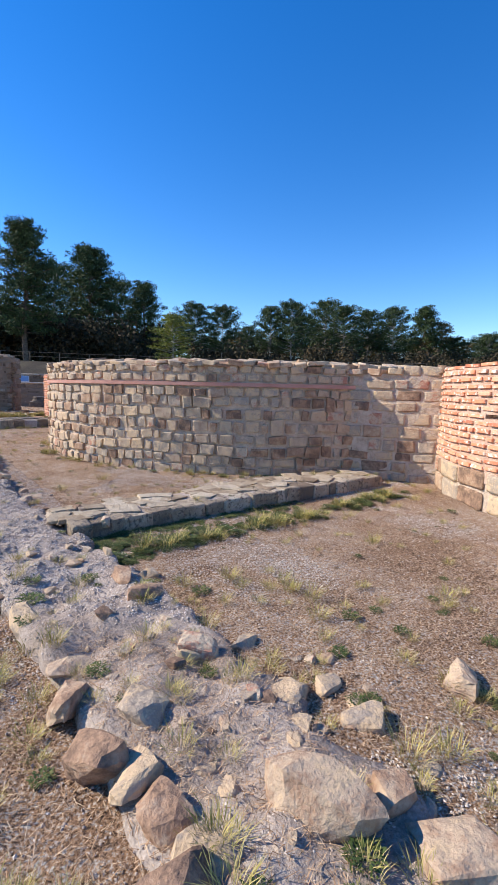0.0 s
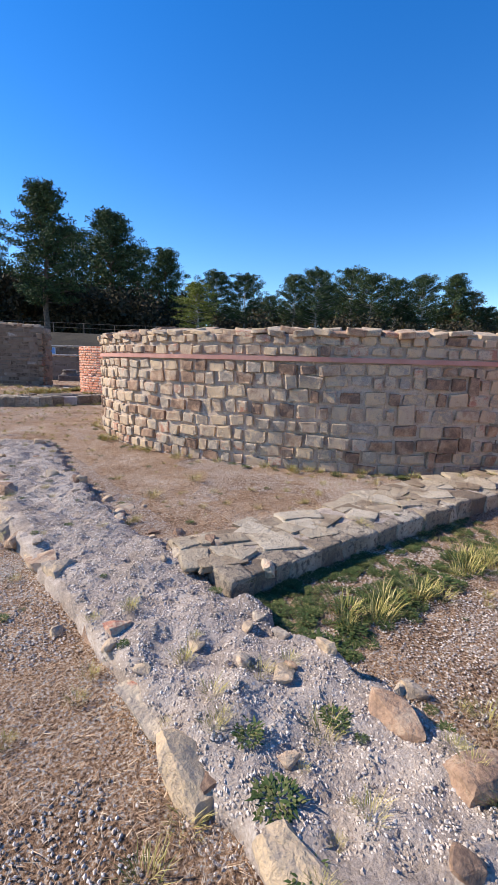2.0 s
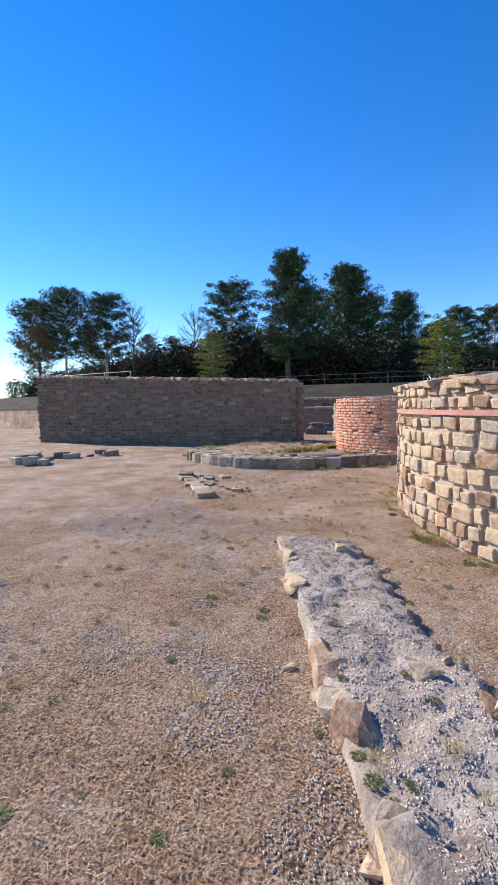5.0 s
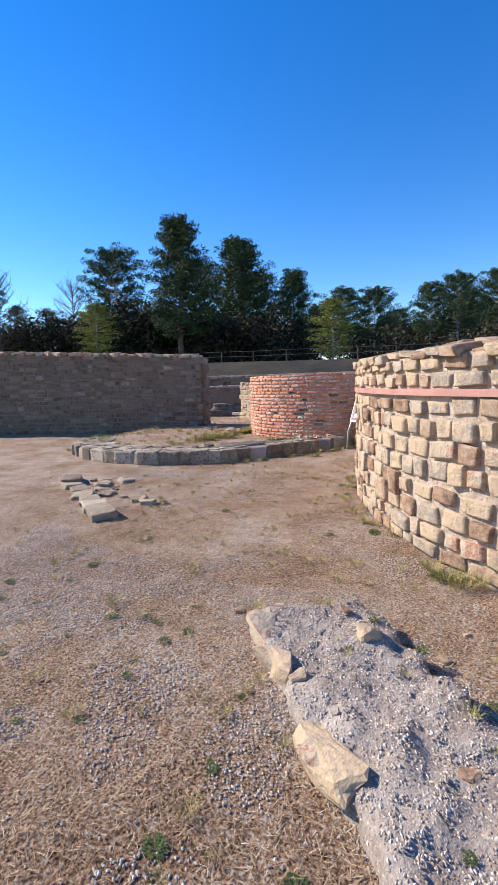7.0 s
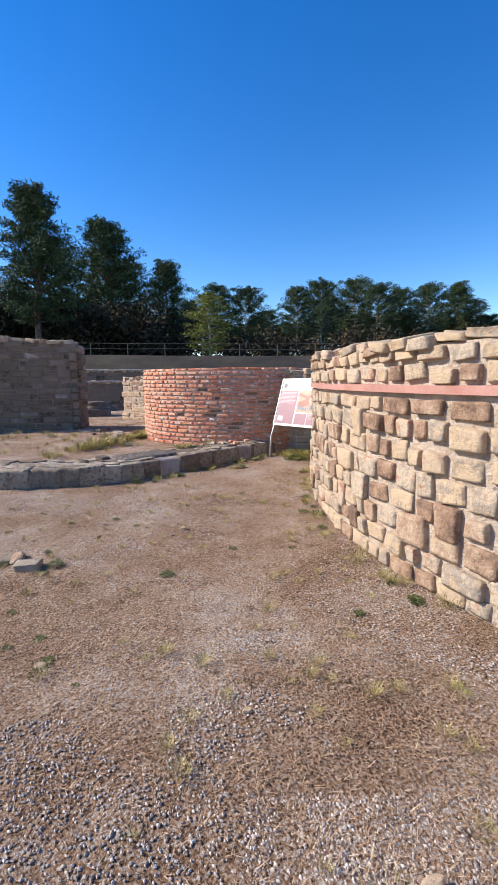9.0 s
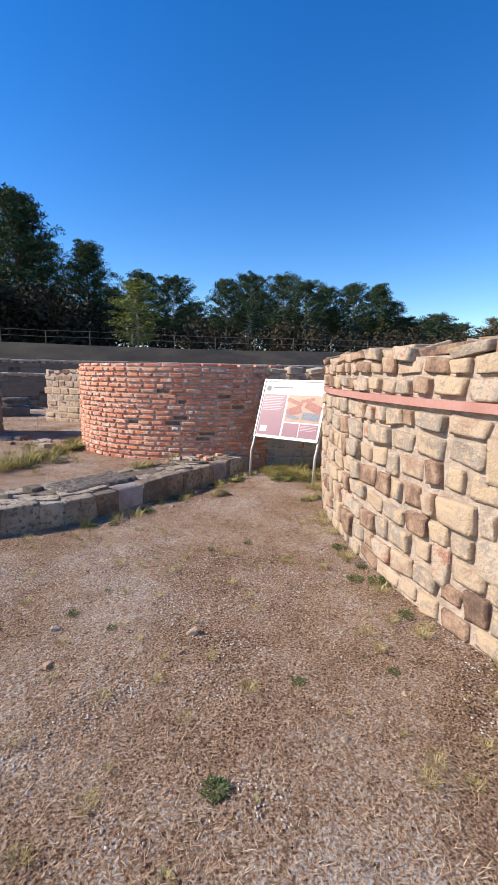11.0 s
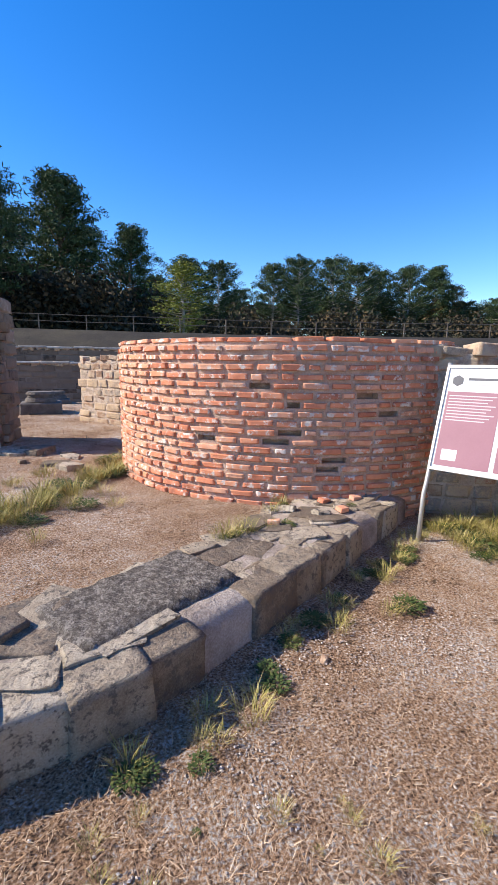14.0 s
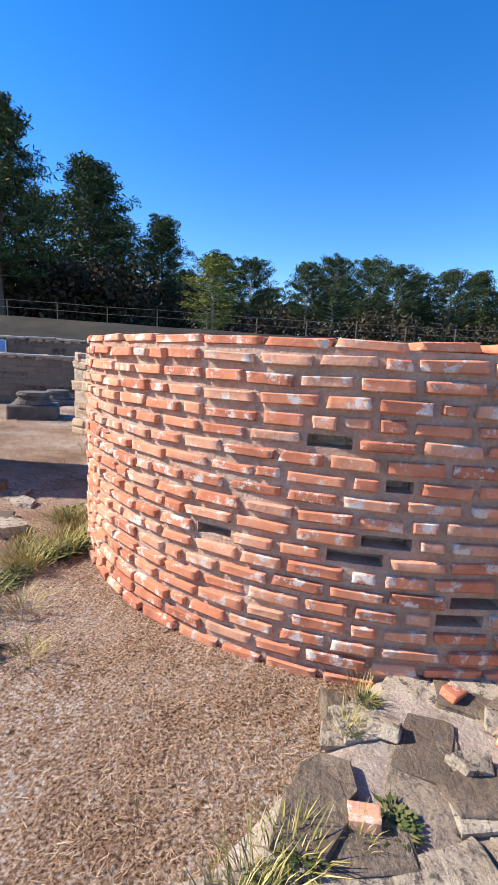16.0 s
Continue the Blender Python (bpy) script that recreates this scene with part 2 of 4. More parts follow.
def rock_template(name, mat, seed):
    """An angular broken rock of unit size."""
    q = random.Random(seed)
    bm = bmesh.new()
    for k in range(15):
        v = Vector((q.uniform(-1, 1), q.uniform(-1, 1), q.uniform(-1, 1)))
        v /= max(abs(v.x), abs(v.y), abs(v.z), 0.3) ** 0.8
        bm.verts.new(v * 0.5)
    hull = bmesh.ops.convex_hull(bm, input=bm.verts[:])
    bmesh.ops.delete(bm, geom=[g for g in hull["geom_interior"] if isinstance(g, bmesh.types.BMVert)], context="VERTS")
    bmesh.ops.triangulate(bm, faces=bm.faces[:])
    bmesh.ops.subdivide_edges(bm, edges=bm.edges[:], cuts=2, use_grid_fill=True)
    bmesh.ops.smooth_vert(bm, verts=bm.verts[:], factor=0.35, use_axis_x=True, use_axis_y=True, use_axis_z=True)
    for v in bm.verts:
        v.co += noise.noise_vector(v.co * 3.5 + Vector((seed, 0, 0))) * 0.06 + noise.noise_vector(v.co * 9 + Vector((seed, 5, 0))) * 0.025
    bmesh.ops.recalc_face_normals(bm, faces=bm.faces[:])
    me = bpy.data.meshes.new(name)
    bm.to_mesh(me)
    bm.free()
    me.materials.append(mat)
    return me


STONES = [stone_template("stone", M_STONE, s, 0.12, 0.72) for s in range(14)]
GREYS = [stone_template("stone", M_GREY, s + 20, 0.08, 0.85) for s in range(8)]
BRICKS = [stone_template("brick", M_BRICK, s + 40, 0.085, 0.88) for s in range(12)]
FLAGS = [flat_template("flagstone", M_SLAB, s + 60) for s in range(6)] + [stone_template("flagstone", M_SLAB, s + 70, 0.15, 0.90) for s in range(8)]
BLOCKS = [stone_template("edge_stone", M_SLAB, s + 60, 0.07, 0.95) for s in range(8)]
ROCKS = [rock_template("rock", M_STONE, s + 80) for s in range(12)]


def pieces(parent, name, templates, specs, rest_mat, limit=300):
    """specs: matrices, the nearest first. The first ones are parts, the rest is joined."""
    for m in specs[:limit]:
        ob = new(name, rng.choice(templates))
        ob.parent = parent
        ob.matrix_basis = m
    rest = specs[limit:]
    if rest:
        vs, fs, base = [], [], 0
        for m in rest:
            me = rng.choice(templates)
            vs += [m @ v.co for v in me.vertices]
            fs += [[i + base for i in p.vertices] for p in me.polygons]
            base += len(me.vertices)
        ob = from_arrays(name + "s_beyond", vs, fs, rest_mat, parent)
        tagged(ob, kind="stuff")


APSE = [(-11.0, 14.6), (-10.6, 13.75), (-9.9, 13.2), (-9.0, 12.85), (-8.0, 12.75), (-7.1, 12.9), (-6.44, 13.25), (-5.81, 13.9), (-4.25, 15.68)]


def smooth(k):
    k = min(max(k, 0.0), 1.0)
    return k * k * (3 - 2 * k)


def fill(x, y):
    """The earth behind the low curved footing lies almost level with its top."""
    if x < -12 or x > -3.9 or y > 27:
        return 0.0
    front = float(np.interp(x, [p[0] for p in APSE], [p[1] for p in APSE]))
    return 0.19 * smooth((y - front - 0.3) / 0.4) * smooth((x + 11.6) / 0.6) * smooth((-3.9 - x) / 0.3)


def gz(x, y):
    """Height of the ground."""
    return gz_wide(x, y) + (0.014 * noise.noise((x * 5.5, y * 5.5, 2)) if y < 25 else 0)


def gz_wide(x, y):
    """The broad lie of the land, with its terraces and bank."""
    z = 0.035 * noise.noise((x * 0.35, y * 0.35, 0)) + 0.012 * noise.noise((x * 2.1, y * 2.1, 5)) + fill(x, y)
    if y > 27.5:
        z += 1.2
    if y > 29.2:
        z += 0.5
    if y > 29.5:
        k = min((y - 29.5) / 6.5, 1)
        z += (1.4 + 0.5 * min(max(-x - 5, 0) / 25, 1)) * k * k * (3 - 2 * k)
    if y > 75:
        z += min((y - 75) / 60, 1) * 3.5
    return z


# ---- ground ----
def spread(lo, hi, dense_lo, dense_hi, step, far):
    out, v, s = [], dense_lo, step
    while v < dense_hi:
        out.append(v)
        v += step
    while v < hi:
        out.append(v)
        s *= 1.22
        v += s
    out.append(hi)
    v, s = dense_lo, step
    while v > lo:
        s *= 1.22
        v -= s
        out.insert(0, max(v, lo))
    return out


gx = spread(-900, 900, -9, 5, 0.09, 0)
gy = spread(-900, 1200, -1, 17, 0.09, 0)
gy = sorted(gy + [27.47, 27.53, 29.17, 29.23])
gv = [(x, y, gz(x, y)) for y in gy for x in gx]
nx = len(gx)
gf = [(j * nx + i, j * nx + i + 1, (j + 1) * nx + i + 1, (j + 1) * nx + i) for j in range(len(gy) - 1) for i in range(nx - 1)]
ground = from_arrays("ground", gv, gf, M_EARTH, None, True)
ground.data.materials.append(M_BANK_SHADED)
# beyond the terraces the ground takes the earth colour with tree shade painted in
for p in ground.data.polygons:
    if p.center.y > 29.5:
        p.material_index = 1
tagged(ground, "trodden dry brown grass with patches of pale gravel", "ground", kind="structure")


# ---- round walls ----
def ring(bm, cx, cy, r_in, r_out, a0, a1, z0, z1, step=2.0, rough=0.012, dz=0.12, radius=None):
    """A curved wall between two angles (degrees), its outer face a little uneven. With a radius that varies, r_in is the thickness and r_out an offset."""
    inner, outer = r_in, r_out
    na, nz = max(int(abs(a1 - a0) / step), 2), max(int((z1 - z0) / dz), 1)
    grid = []
    for i in range(na + 1):
        a = radians(a0 + (a1 - a0) * i / na)
        if radius:
            r_out = radius(math.degrees(a)) + outer
            r_in = radius(math.degrees(a)) - inner
        col = []
        for k in range(nz + 1):
            z = z0 + (z1 - z0) * k / nz
            r = r_out + rough * noise.noise((a * 22, z * 5, cx))
            col.append(bm.verts.new((cx + r * math.cos(a), cy + r * math.sin(a), z)))
        col.append(bm.verts.new((cx + r_in * math.cos(a), cy + r_in * math.sin(a), z1 + rough * 2 * noise.noise((a * 9, 0, 3)))))
        col.append(bm.verts.new((cx + r_in * math.cos(a), cy + r_in * math.sin(a), z0)))
        grid.append(col)
    n = nz + 3
    for i in range(na):
        for k in range(n):
            bm.faces.new((grid[i][k], grid[i + 1][k], grid[i + 1][(k + 1) % n], grid[i][(k + 1) % n]))
    bm.faces.new(grid[0])
    bm.faces.new(grid[-1][::-1])
    bmesh.ops.recalc_face_normals(bm, faces=bm.faces[:])


def drum_skew(a):
    """How far the plan of the big round wall turns off a true circle there, in degrees."""
    return math.degrees(math.atan((drum_r(a + 2) - drum_r(a - 2)) / radians(4) / DR))


def on_ring(cx, cy, r, a, z, sx, sy, sz, tilt=0.0, lean=0.0, skew=0.0):
    a = radians(a)
    return pose(cx + r * math.cos(a), cy + r * math.sin(a), z, lean, tilt, math.degrees(a) - 90 - skew) @ Matrix.Diagonal((sx, sy, sz, 1))


DCX, DCY, DR = 1.65, 12.22, 5.40


def drum_r(a):
    """The outer radius of the big round wall, which bulges towards the south-west (degrees)."""
    near = [-a + k for k in (-9, -4.5, 0, 4.5, 9)]
    return float(np.mean(np.interp(near, (60, 76, 100, 113, 130, 146, 163, 180, 250), (5.02, 5.10, 5.26, 5.38, 5.58, 5.68, 5.56, 5.50, 5.48))))


def drum_gap(x, y):
    """How far a point lies outside the big round wall."""
    if math.hypot(x - DCX, y - DCY) > 5.9:
        return 1.0
    a = math.degrees(math.atan2(y - DCY, x - DCX))
    return math.hypot(x - DCX, y - DCY) - drum_r(a if a < 0 else a - 360)


def stone_drum():
    bm = bmesh.new()
    ring(bm, DCX, DCY, 0.75, -0.02, -60, -250, -0.15, 1.70, radius=drum_r)
    drum = part("round_stone_wall", bm, M_MORTAR, None, "", True)
    tagged(drum, "round ruin wall of warm rough sandstone in lime mortar", "wall", kind="structure")
    specs = []
    rows = [0.15, 0.16, 0.18, 0.17, 0.19, 0.18, 0.18, 0.15]
    z = 0.0
    bands = []
    for h in rows:
        bands.append((z, h))
        z += h
    bands += [(1.435, 0.135), (1.575, 0.125)]
    for z, h in bands:
        a = -64.0 - rng.random() * 3
        while a > -246:
            w = rng.uniform(0.13, 0.34)
            if z > 1.4:
                w = rng.uniform(0.15, 0.30)
            da = math.degrees(w / DR)
            hh = h * (rng.uniform(1.25, 1.55) if rng.random() < 0.05 and 0.1 < z < 1.1 else rng.uniform(0.84, 1.02))
            d = 0.20
            specs.append((a, on_ring(DCX, DCY, drum_r(a - da / 2) - d / 2 + rng.uniform(0.005, 0.04) * (1 if z > 0.12 else 0.4), a - da / 2, z + h / 2 + (0.035 * noise.noise((a * 0.11, z * 1.5, 4)) if 0.1 < z < 1.2 else 0) + rng.uniform(-0.014, 0.014), w - rng.uniform(0.018, 0.05), d, hh * rng.uniform(0.78, 0.98), rng.uniform(-5, 5), rng.uniform(-3, 3), drum_skew(a))))
            a -= da
    specs.sort(key=lambda s: abs(s[0] + 165))
    pieces(drum, "stone", STONES, [m for _, m in specs], M_STONE_I)
    caps = []
    a = -64.0
    while a > -246:
        for k in range(3):
            w = rng.uniform(0.17, 0.32)
            caps.append((a, on_ring(DCX, DCY, drum_r(a) - 0.10 - 0.22 * k + rng.uniform(-0.05, 0.05), a - k, 1.72 + 0.035 * k * rng.random() + rng.uniform(-0.01, 0.02), w, rng.uniform(0.2, 0.32), rng.uniform(0.05, 0.10), rng.uniform(-9, 9), rng.uniform(-14, 4), drum_skew(a))))
        a -= math.degrees(rng.uniform(0.16, 0.26) / DR)
    caps.sort(key=lambda s: abs(s[0] + 165))
    pieces(drum, "capstone", STONES, [m for _, m in caps], M_STONE_I, 200)
    bm = bmesh.new()
    ring(bm, DCX, DCY, 0.10, 0.035, -72, -246, 1.375, 1.43, 1.0, 0.008, 0.06, drum_r)
    tagged(part("levelling_band", bm, M_BAND, drum, "faded pinkish terracotta levelling course"))


stone_drum()


def brick_ring(name, label, cx, cy, r, a0, a1, z0, courses, course, brick_h, near, missing=0.0, limit=300):
    """A round wall of thin bricks in thick joints; where a brick is gone, a deep pocket is left."""
    bm = bmesh.new()
    face = r - 0.022
    holes = random.Random(11)
    specs = []
    top = z0 + courses * course
    sgn = 1 if a1 > a0 else -1

    def quad(ra, aa, za, rb, ab, zb, rc, ac, zc, rd, ad, zd):
        vs = [bm.verts.new((cx + q * math.cos(radians(b)), cy + q * math.sin(radians(b)), c)) for q, b, c in ((ra, aa, za), (rb, ab, zb), (rc, ac, zc), (rd, ad, zd))]
        bm.faces.new(vs)

    for c in range(courses):
        zb = z0 + c * course
        zt = zb + brick_h
        z1 = zb + course
        a = a0 - sgn * rng.random() * 3
        while (a1 - a) * sgn > 0:
            w = rng.choice((0.24, 0.26, 0.27, 0.14, 0.22, 0.29))
            da = sgn * math.degrees(w / r)
            j = sgn * math.degrees(0.026 / r)
            mid = a + da / 2
            upper = 0.25 < c / courses < 0.85
            heavy = upper and abs(mid - near[1]) < 28
            gone = holes.random() < (missing if heavy else missing * 0.12)
            if gone:
                d = r - 0.12
                quad(d, a, zb, d, a + da - j, zb, d, a + da - j, zt, d, a, zt)
                quad(face, a, zb, face, a + da - j, zb, d, a + da - j, zb, d, a, zb)
                quad(face, a, zt, face, a + da - j, zt, d, a + da - j, zt, d, a, zt)
                quad(face, a, zb, face, a, zt, d, a, zt, d, a, zb)
                quad(face, a + da - j, zb, face, a + da - j, zt, d, a + da - j, zt, d, a + da - j, zb)
            else:
                quad(face, a, zb, face, a + da - j, zb, face, a + da - j, zt, face, a, zt)
                worn = rng.uniform(-0.016, 0.0) if heavy and holes.random() < 0.4 else rng.uniform(-0.006, 0.008)
                specs.append((mid, c, on_ring(cx, cy, r - 0.06 + worn, mid - j / 2, (zb + zt) / 2 + rng.uniform(-0.004, 0.004) + 0.007 * noise.noise((mid * 0.12, c * 0.4, 2)), w - 0.026 - rng.random() * 0.014, 0.12, brick_h * rng.uniform(0.78, 1.06), rng.uniform(-1.8, 1.8))))
            quad(face, a + da - j, zb, face, a + da, zb, face, a + da, zt, face, a + da - j, zt)
            quad(face, a, zt, face, a + da, zt, face, a + da, z1, face, a, z1)
            a += da
    n = 60
    for i in range(n):
        b0, b1 = a0 + (a1 - a0) * i / n, a0 + (a1 - a0) * (i + 1) / n
        quad(face, b0, top, face, b1, top, r - 0.6, b1, top, r - 0.6, b0, top)
        quad(r - 0.6, b0, top, r - 0.6, b1, top, r - 0.6, b1, -0.1, r - 0.6, b0, -0.1)
        quad(face, b0, z0, face, b1, z0, face, b1, z0 - 0.15, face, b0, z0 - 0.15)
    wall = part(name, bm, M_BMORTAR)
    tagged(wall, label, "wall", kind="structure")
    specs.sort(key=lambda s: abs(s[0] - near[0]))
    pieces(wall, "brick", BRICKS, [m for _, _, m in specs], M_BRICK_I, limit)
    tops = []
    a = a0
    while (a1 - a) * sgn > 0:
        for k in range(3):
            tops.append((a, on_ring(cx, cy, r - 0.10 - 0.19 * k, a, top + 0.018 + rng.uniform(-0.006, 0.006), rng.uniform(0.24, 0.30), 0.17, 0.04, rng.uniform(-2, 2))))
        a += sgn * math.degrees(0.31 / r)
    tops.sort(key=lambda s: abs(s[0] - near[0]))
    pieces(wall, "coping_brick", BRICKS, [m for _, m in tops], M_BRICK_I, 150)
    return wall


BCX, BCY, BRR = -5.1, 17.8, 2.25
brick_ring("round_brick_wall", "round wall of thin red bricks with missing and spalled bricks", BCX, BCY, BRR, 140, 312, 0.0, 20, 0.084, 0.053, (245, 266), 0.085)


# ---- straight walls ----
def stone_wall(name, label, p0, p1, h0, h1, thick, templates, rest, core, lo, hi, row, limit=300, caps=True, face=1):
    """A straight wall from p0 to p1, its face on the right-hand side of that line when face is 1."""
    a, b = Vector((*p0, 0)), Vector((*p1, 0))
    u = (b - a).normalized()
    n = Vector((u.y, -u.x, 0)) * face
    length = (b - a).length
    bm = bmesh.new()
    c = []
    for q, h in ((a, h0), (b, h1)):
        for off in (-0.012, -thick):
            for z in (-0.15, h):
                c.append(bm.verts.new(q + n * off + Vector((0, 0, z))))
    for f in ((0, 1, 5, 4), (2, 3, 7, 6), (1, 3, 7, 5), (0, 2, 6, 4), (0, 1, 3, 2), (4, 5, 7, 6)):
        bm.faces.new([c[i] for i in f])
    bmesh.ops.recalc_face_normals(bm, faces=bm.faces[:])
    wall = part(name, bm, core)
    tagged(wall, label, "wall", kind="structure")
    yaw = math.degrees(math.atan2(u.y, u.x)) + (0 if face == 1 else 180)
    specs = []
    z = 0.0
    while z < max(h0, h1) - 0.06:
        hh = row * rng.uniform(0.8, 1.2)
        s = rng.random() * -0.2
        while s < length:
            w = rng.uniform(lo, hi)
            mid = min(max(s + w / 2, 0.08), length - 0.08)
            if z + hh * 0.6 < h0 + (h1 - h0) * mid / length:
                q = a + u * mid + n * (-0.09 + rng.uniform(-0.008, 0.014))
                specs.append(pose(q.x, q.y, z + hh / 2, rng.uniform(-2, 2), rng.uniform(-3, 3), yaw) @ Matrix.Diagonal((w - 0.022, 0.18, hh - 0.018, 1)))
            s += w
        z += hh
    rng.shuffle(specs)
    pieces(wall, "stone", templates, specs, rest, limit)
    if caps:
        specs, s = [], 0.1
        while s < length:
            for k in range(max(1, int(thick / 0.26))):
                q = a + u * s - n * (0.1 + 0.26 * k)
                specs.append(pose(q.x, q.y, h0 + (h1 - h0) * s / length + 0.03, rng.uniform(-6, 6), rng.uniform(-9, 9), yaw + rng.uniform(-25, 25)) @ Matrix.Diagonal((rng.uniform(0.2, 0.4), rng.uniform(0.18, 0.3), rng.uniform(0.08, 0.17), 1)))
            s += rng.uniform(0.24, 0.36)
        pieces(wall, "capstone", STONES, specs, M_STONE_I, 150)
    return wall


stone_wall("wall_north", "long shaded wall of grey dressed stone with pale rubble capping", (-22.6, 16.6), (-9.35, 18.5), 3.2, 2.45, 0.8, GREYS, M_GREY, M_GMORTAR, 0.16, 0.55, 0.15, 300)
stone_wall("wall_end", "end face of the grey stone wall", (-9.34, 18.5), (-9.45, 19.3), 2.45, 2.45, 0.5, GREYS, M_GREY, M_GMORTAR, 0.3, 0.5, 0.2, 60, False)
stone_wall("wall_between", "low straight sandstone wall bridging two round walls", (-4.15, 15.92), (-2.3, 15.45), 1.58, 1.62, 0.5, STONES, M_STONE_I, M_MORTAR, 0.18, 0.4, 0.16, 200)
stone_wall("wall_corner", "straight sandstone wall joining the round wall, lit by sun", (2.55, 7.2), (4.2, 6.6), 1.6, 1.64, 0.5, STONES, M_STONE_I, M_MORTAR, 0.2, 0.45, 0.17, 200)
stone_wall("wall_stub", "broken stub of pale sandstone wall", (-9.15, 21.7), (-6.7, 20.0), 1.5, 1.62, 0.6, STONES, M_STONE_I, M_MORTAR, 0.22, 0.45, 0.17, 150)

# the second round wall: big stone blocks below, bricks above
bm = bmesh.new()
ring(bm, 6.5, 6.0, 2.1, 2.765, 110, 250, -0.15, 0.5)
low = part("round_block_plinth", bm, M_MORTAR)
tagged(low, "plinth of large pale sandstone blocks under bricks", "wall", kind="structure")
specs = []
for row in range(2):
    a = 112 + row * 4
    while a < 248:
        w = rng.uniform(0.34, 0.6)
        specs.append(on_ring(6.5, 6.0, 2.70, a, 0.115 + 0.235 * row, w - 0.02, 0.2, 0.22, 0))
        a += math.degrees(w / 2.8)
pieces(low, "block", STONES, specs, M_STONE_I)
brick_ring("round_brick_wall_east", "round wall of thin red bricks on stone blocks", 6.5, 6.0, 2.8, 110, 250, 0.48, 14, 0.084, 0.048, (195, 195), 0.03, 250)


# ---- low footing walls ----
PALES = [stone_template("flagstone", M_PALE, s + 170, 0.15, 0.90) for s in range(8)]


def footing(name, label, line, width, height, jag, core_mat, flag_lo, flag_hi, edge_h, limit=300, cover=1.0, lift=0.0, step=0.14, across=7, taper=0.0, flags=FLAGS, pack=1.0):
    """A low wall along a line of its front edge; its body lies to the left. Flat stones on top, blocks along the front."""
    pts = [Vector((*p, 0)) for p in line]
    stations = []
    for a, b in zip(pts, pts[1:]):
        n = max(int((b - a).length / step), 1)
        for i in range(n):
            stations.append(a.lerp(b, i / n))
    stations.append(pts[-1])
    bm = bmesh.new()
    rows = []
    for i, p in enumerate(stations):
        w = (stations[min(i + 2, len(stations) - 1)] - stations[max(i - 2, 0)]).normalized()
        side = Vector((-w.y, w.x, 0))
        col = []
        for k in range(across + 1):
            f = k / across
            q = p + side * (width * f + jag * noise.noise((i * 0.4, f * 3, width)) * (1 if k else 0.4))
            edge = 1.0 if 0 < k < across else 0.82
            low = 1 - taper * max(0, i / len(stations) - 0.7) / 0.3
            z = height * edge * low + jag * 0.5 * noise.noise((q.x * 3.1, q.y * 3.1, 1.7)) + 0.35 * jag * noise.noise((q.x * 9, q.y * 9, 4)) + 0.22 * jag * noise.noise((q.x * 24, q.y * 24, 8))
            col.append(bm.verts.new((q.x, q.y, z)))
        f0 = bm.verts.new((*(p - side * 0.02).to_2d(), -0.12))
        q = p + side * (width + 0.05)
        rows.append([f0, *col, bm.verts.new((q.x, q.y, -0.12))])
    for a, b in zip(rows, rows[1:]):
        for k in range(len(a) - 1):
            bm.faces.new((a[k], b[k], b[k + 1], a[k + 1]))
    bm.faces.new(rows[0])
    bm.faces.new(rows[-1][::-1])
    bmesh.ops.recalc_face_normals(bm, faces=bm.faces[:])
    wall = part(name, bm, core_mat, None, "", True)
    tagged(wall, label, "ruined wall", kind="structure")
    edges, tops = [], []
    s = 0.0
    i = 0
    while i < len(stations) - 1:
        w = (stations[min(i + 1, len(stations) - 1)] - stations[max(i - 1, 0)]).normalized()
        side = Vector((-w.y, w.x, 0))
        yaw = math.degrees(math.atan2(w.y, w.x))
        bw = rng.uniform(flag_lo, flag_hi)
        q = stations[i] + side * 0.10
        if edge_h and rng.random() < cover:
            edges.append(pose(q.x, q.y, edge_h / 2 - 0.02 + lift, rng.uniform(-4, 4), rng.uniform(-3, 3), yaw + rng.uniform(-5, 5)) @ Matrix.Diagonal((bw, 0.26, edge_h + 0.03 * rng.random(), 1)))
        k = 0.24
        while k < width:
            if rng.random() < cover:
                t = stations[i] + side * k + w * rng.uniform(-0.08, 0.08)
                tops.append(pose(t.x, t.y, height + rng.uniform(-0.016, 0.008), rng.uniform(-3, 3), rng.uniform(-3, 3), yaw + rng.uniform(-35, 35)) @ Matrix.Diagonal((rng.uniform(flag_lo, flag_hi), rng.uniform(0.14, 0.28), rng.uniform(0.025, 0.055), 1)))
            k += rng.uniform(0.2, 0.3) * pack
        i += max(int(bw / step), 1)
    pieces(wall, "edge_stone", BLOCKS, edges, M_SLAB_I, limit)
    pieces(wall, "flagstone", flags, tops, M_SLAB_I, limit)
    return wall


flagged = footing("low_wall_flagged", "low ruined wall topped with flat pale flagstones", [(-0.22, 3.86), (0.45, 4.5), (1.5, 5.42), (3.0, 6.6)], 0.62, 0.15, 0.03, M_RUBBLE, 0.16, 0.36, 0.17, flags=PALES, pack=0.5, step=0.08)
apse = footing("low_wall_apse", "low curved footing wall of grey weathered stone slabs", APSE, 0.78, 0.25, 0.03, M_RUBBLE, 0.22, 0.46, 0.27, cover=0.85, pack=0.8)
rubble = footing("rubble_wall", "low eroded wall core of gravelly lime mortar", [(1.45, 0.85), (0.92, 1.44), (0.5, 1.98), (0.16, 2.3), (-0.42, 2.9), (-1.0, 3.5), (-1.55, 4.05), (-2.25, 4.8), (-3.05, 5.95), (-3.65, 6.85), (-4.15, 7.6)][::-1], 0.74, 0.11, 0.10, M_RUBBLE, 0.2, 0.4, 0.0, cover=0.0, step=0.045, across=17, taper=0.5)
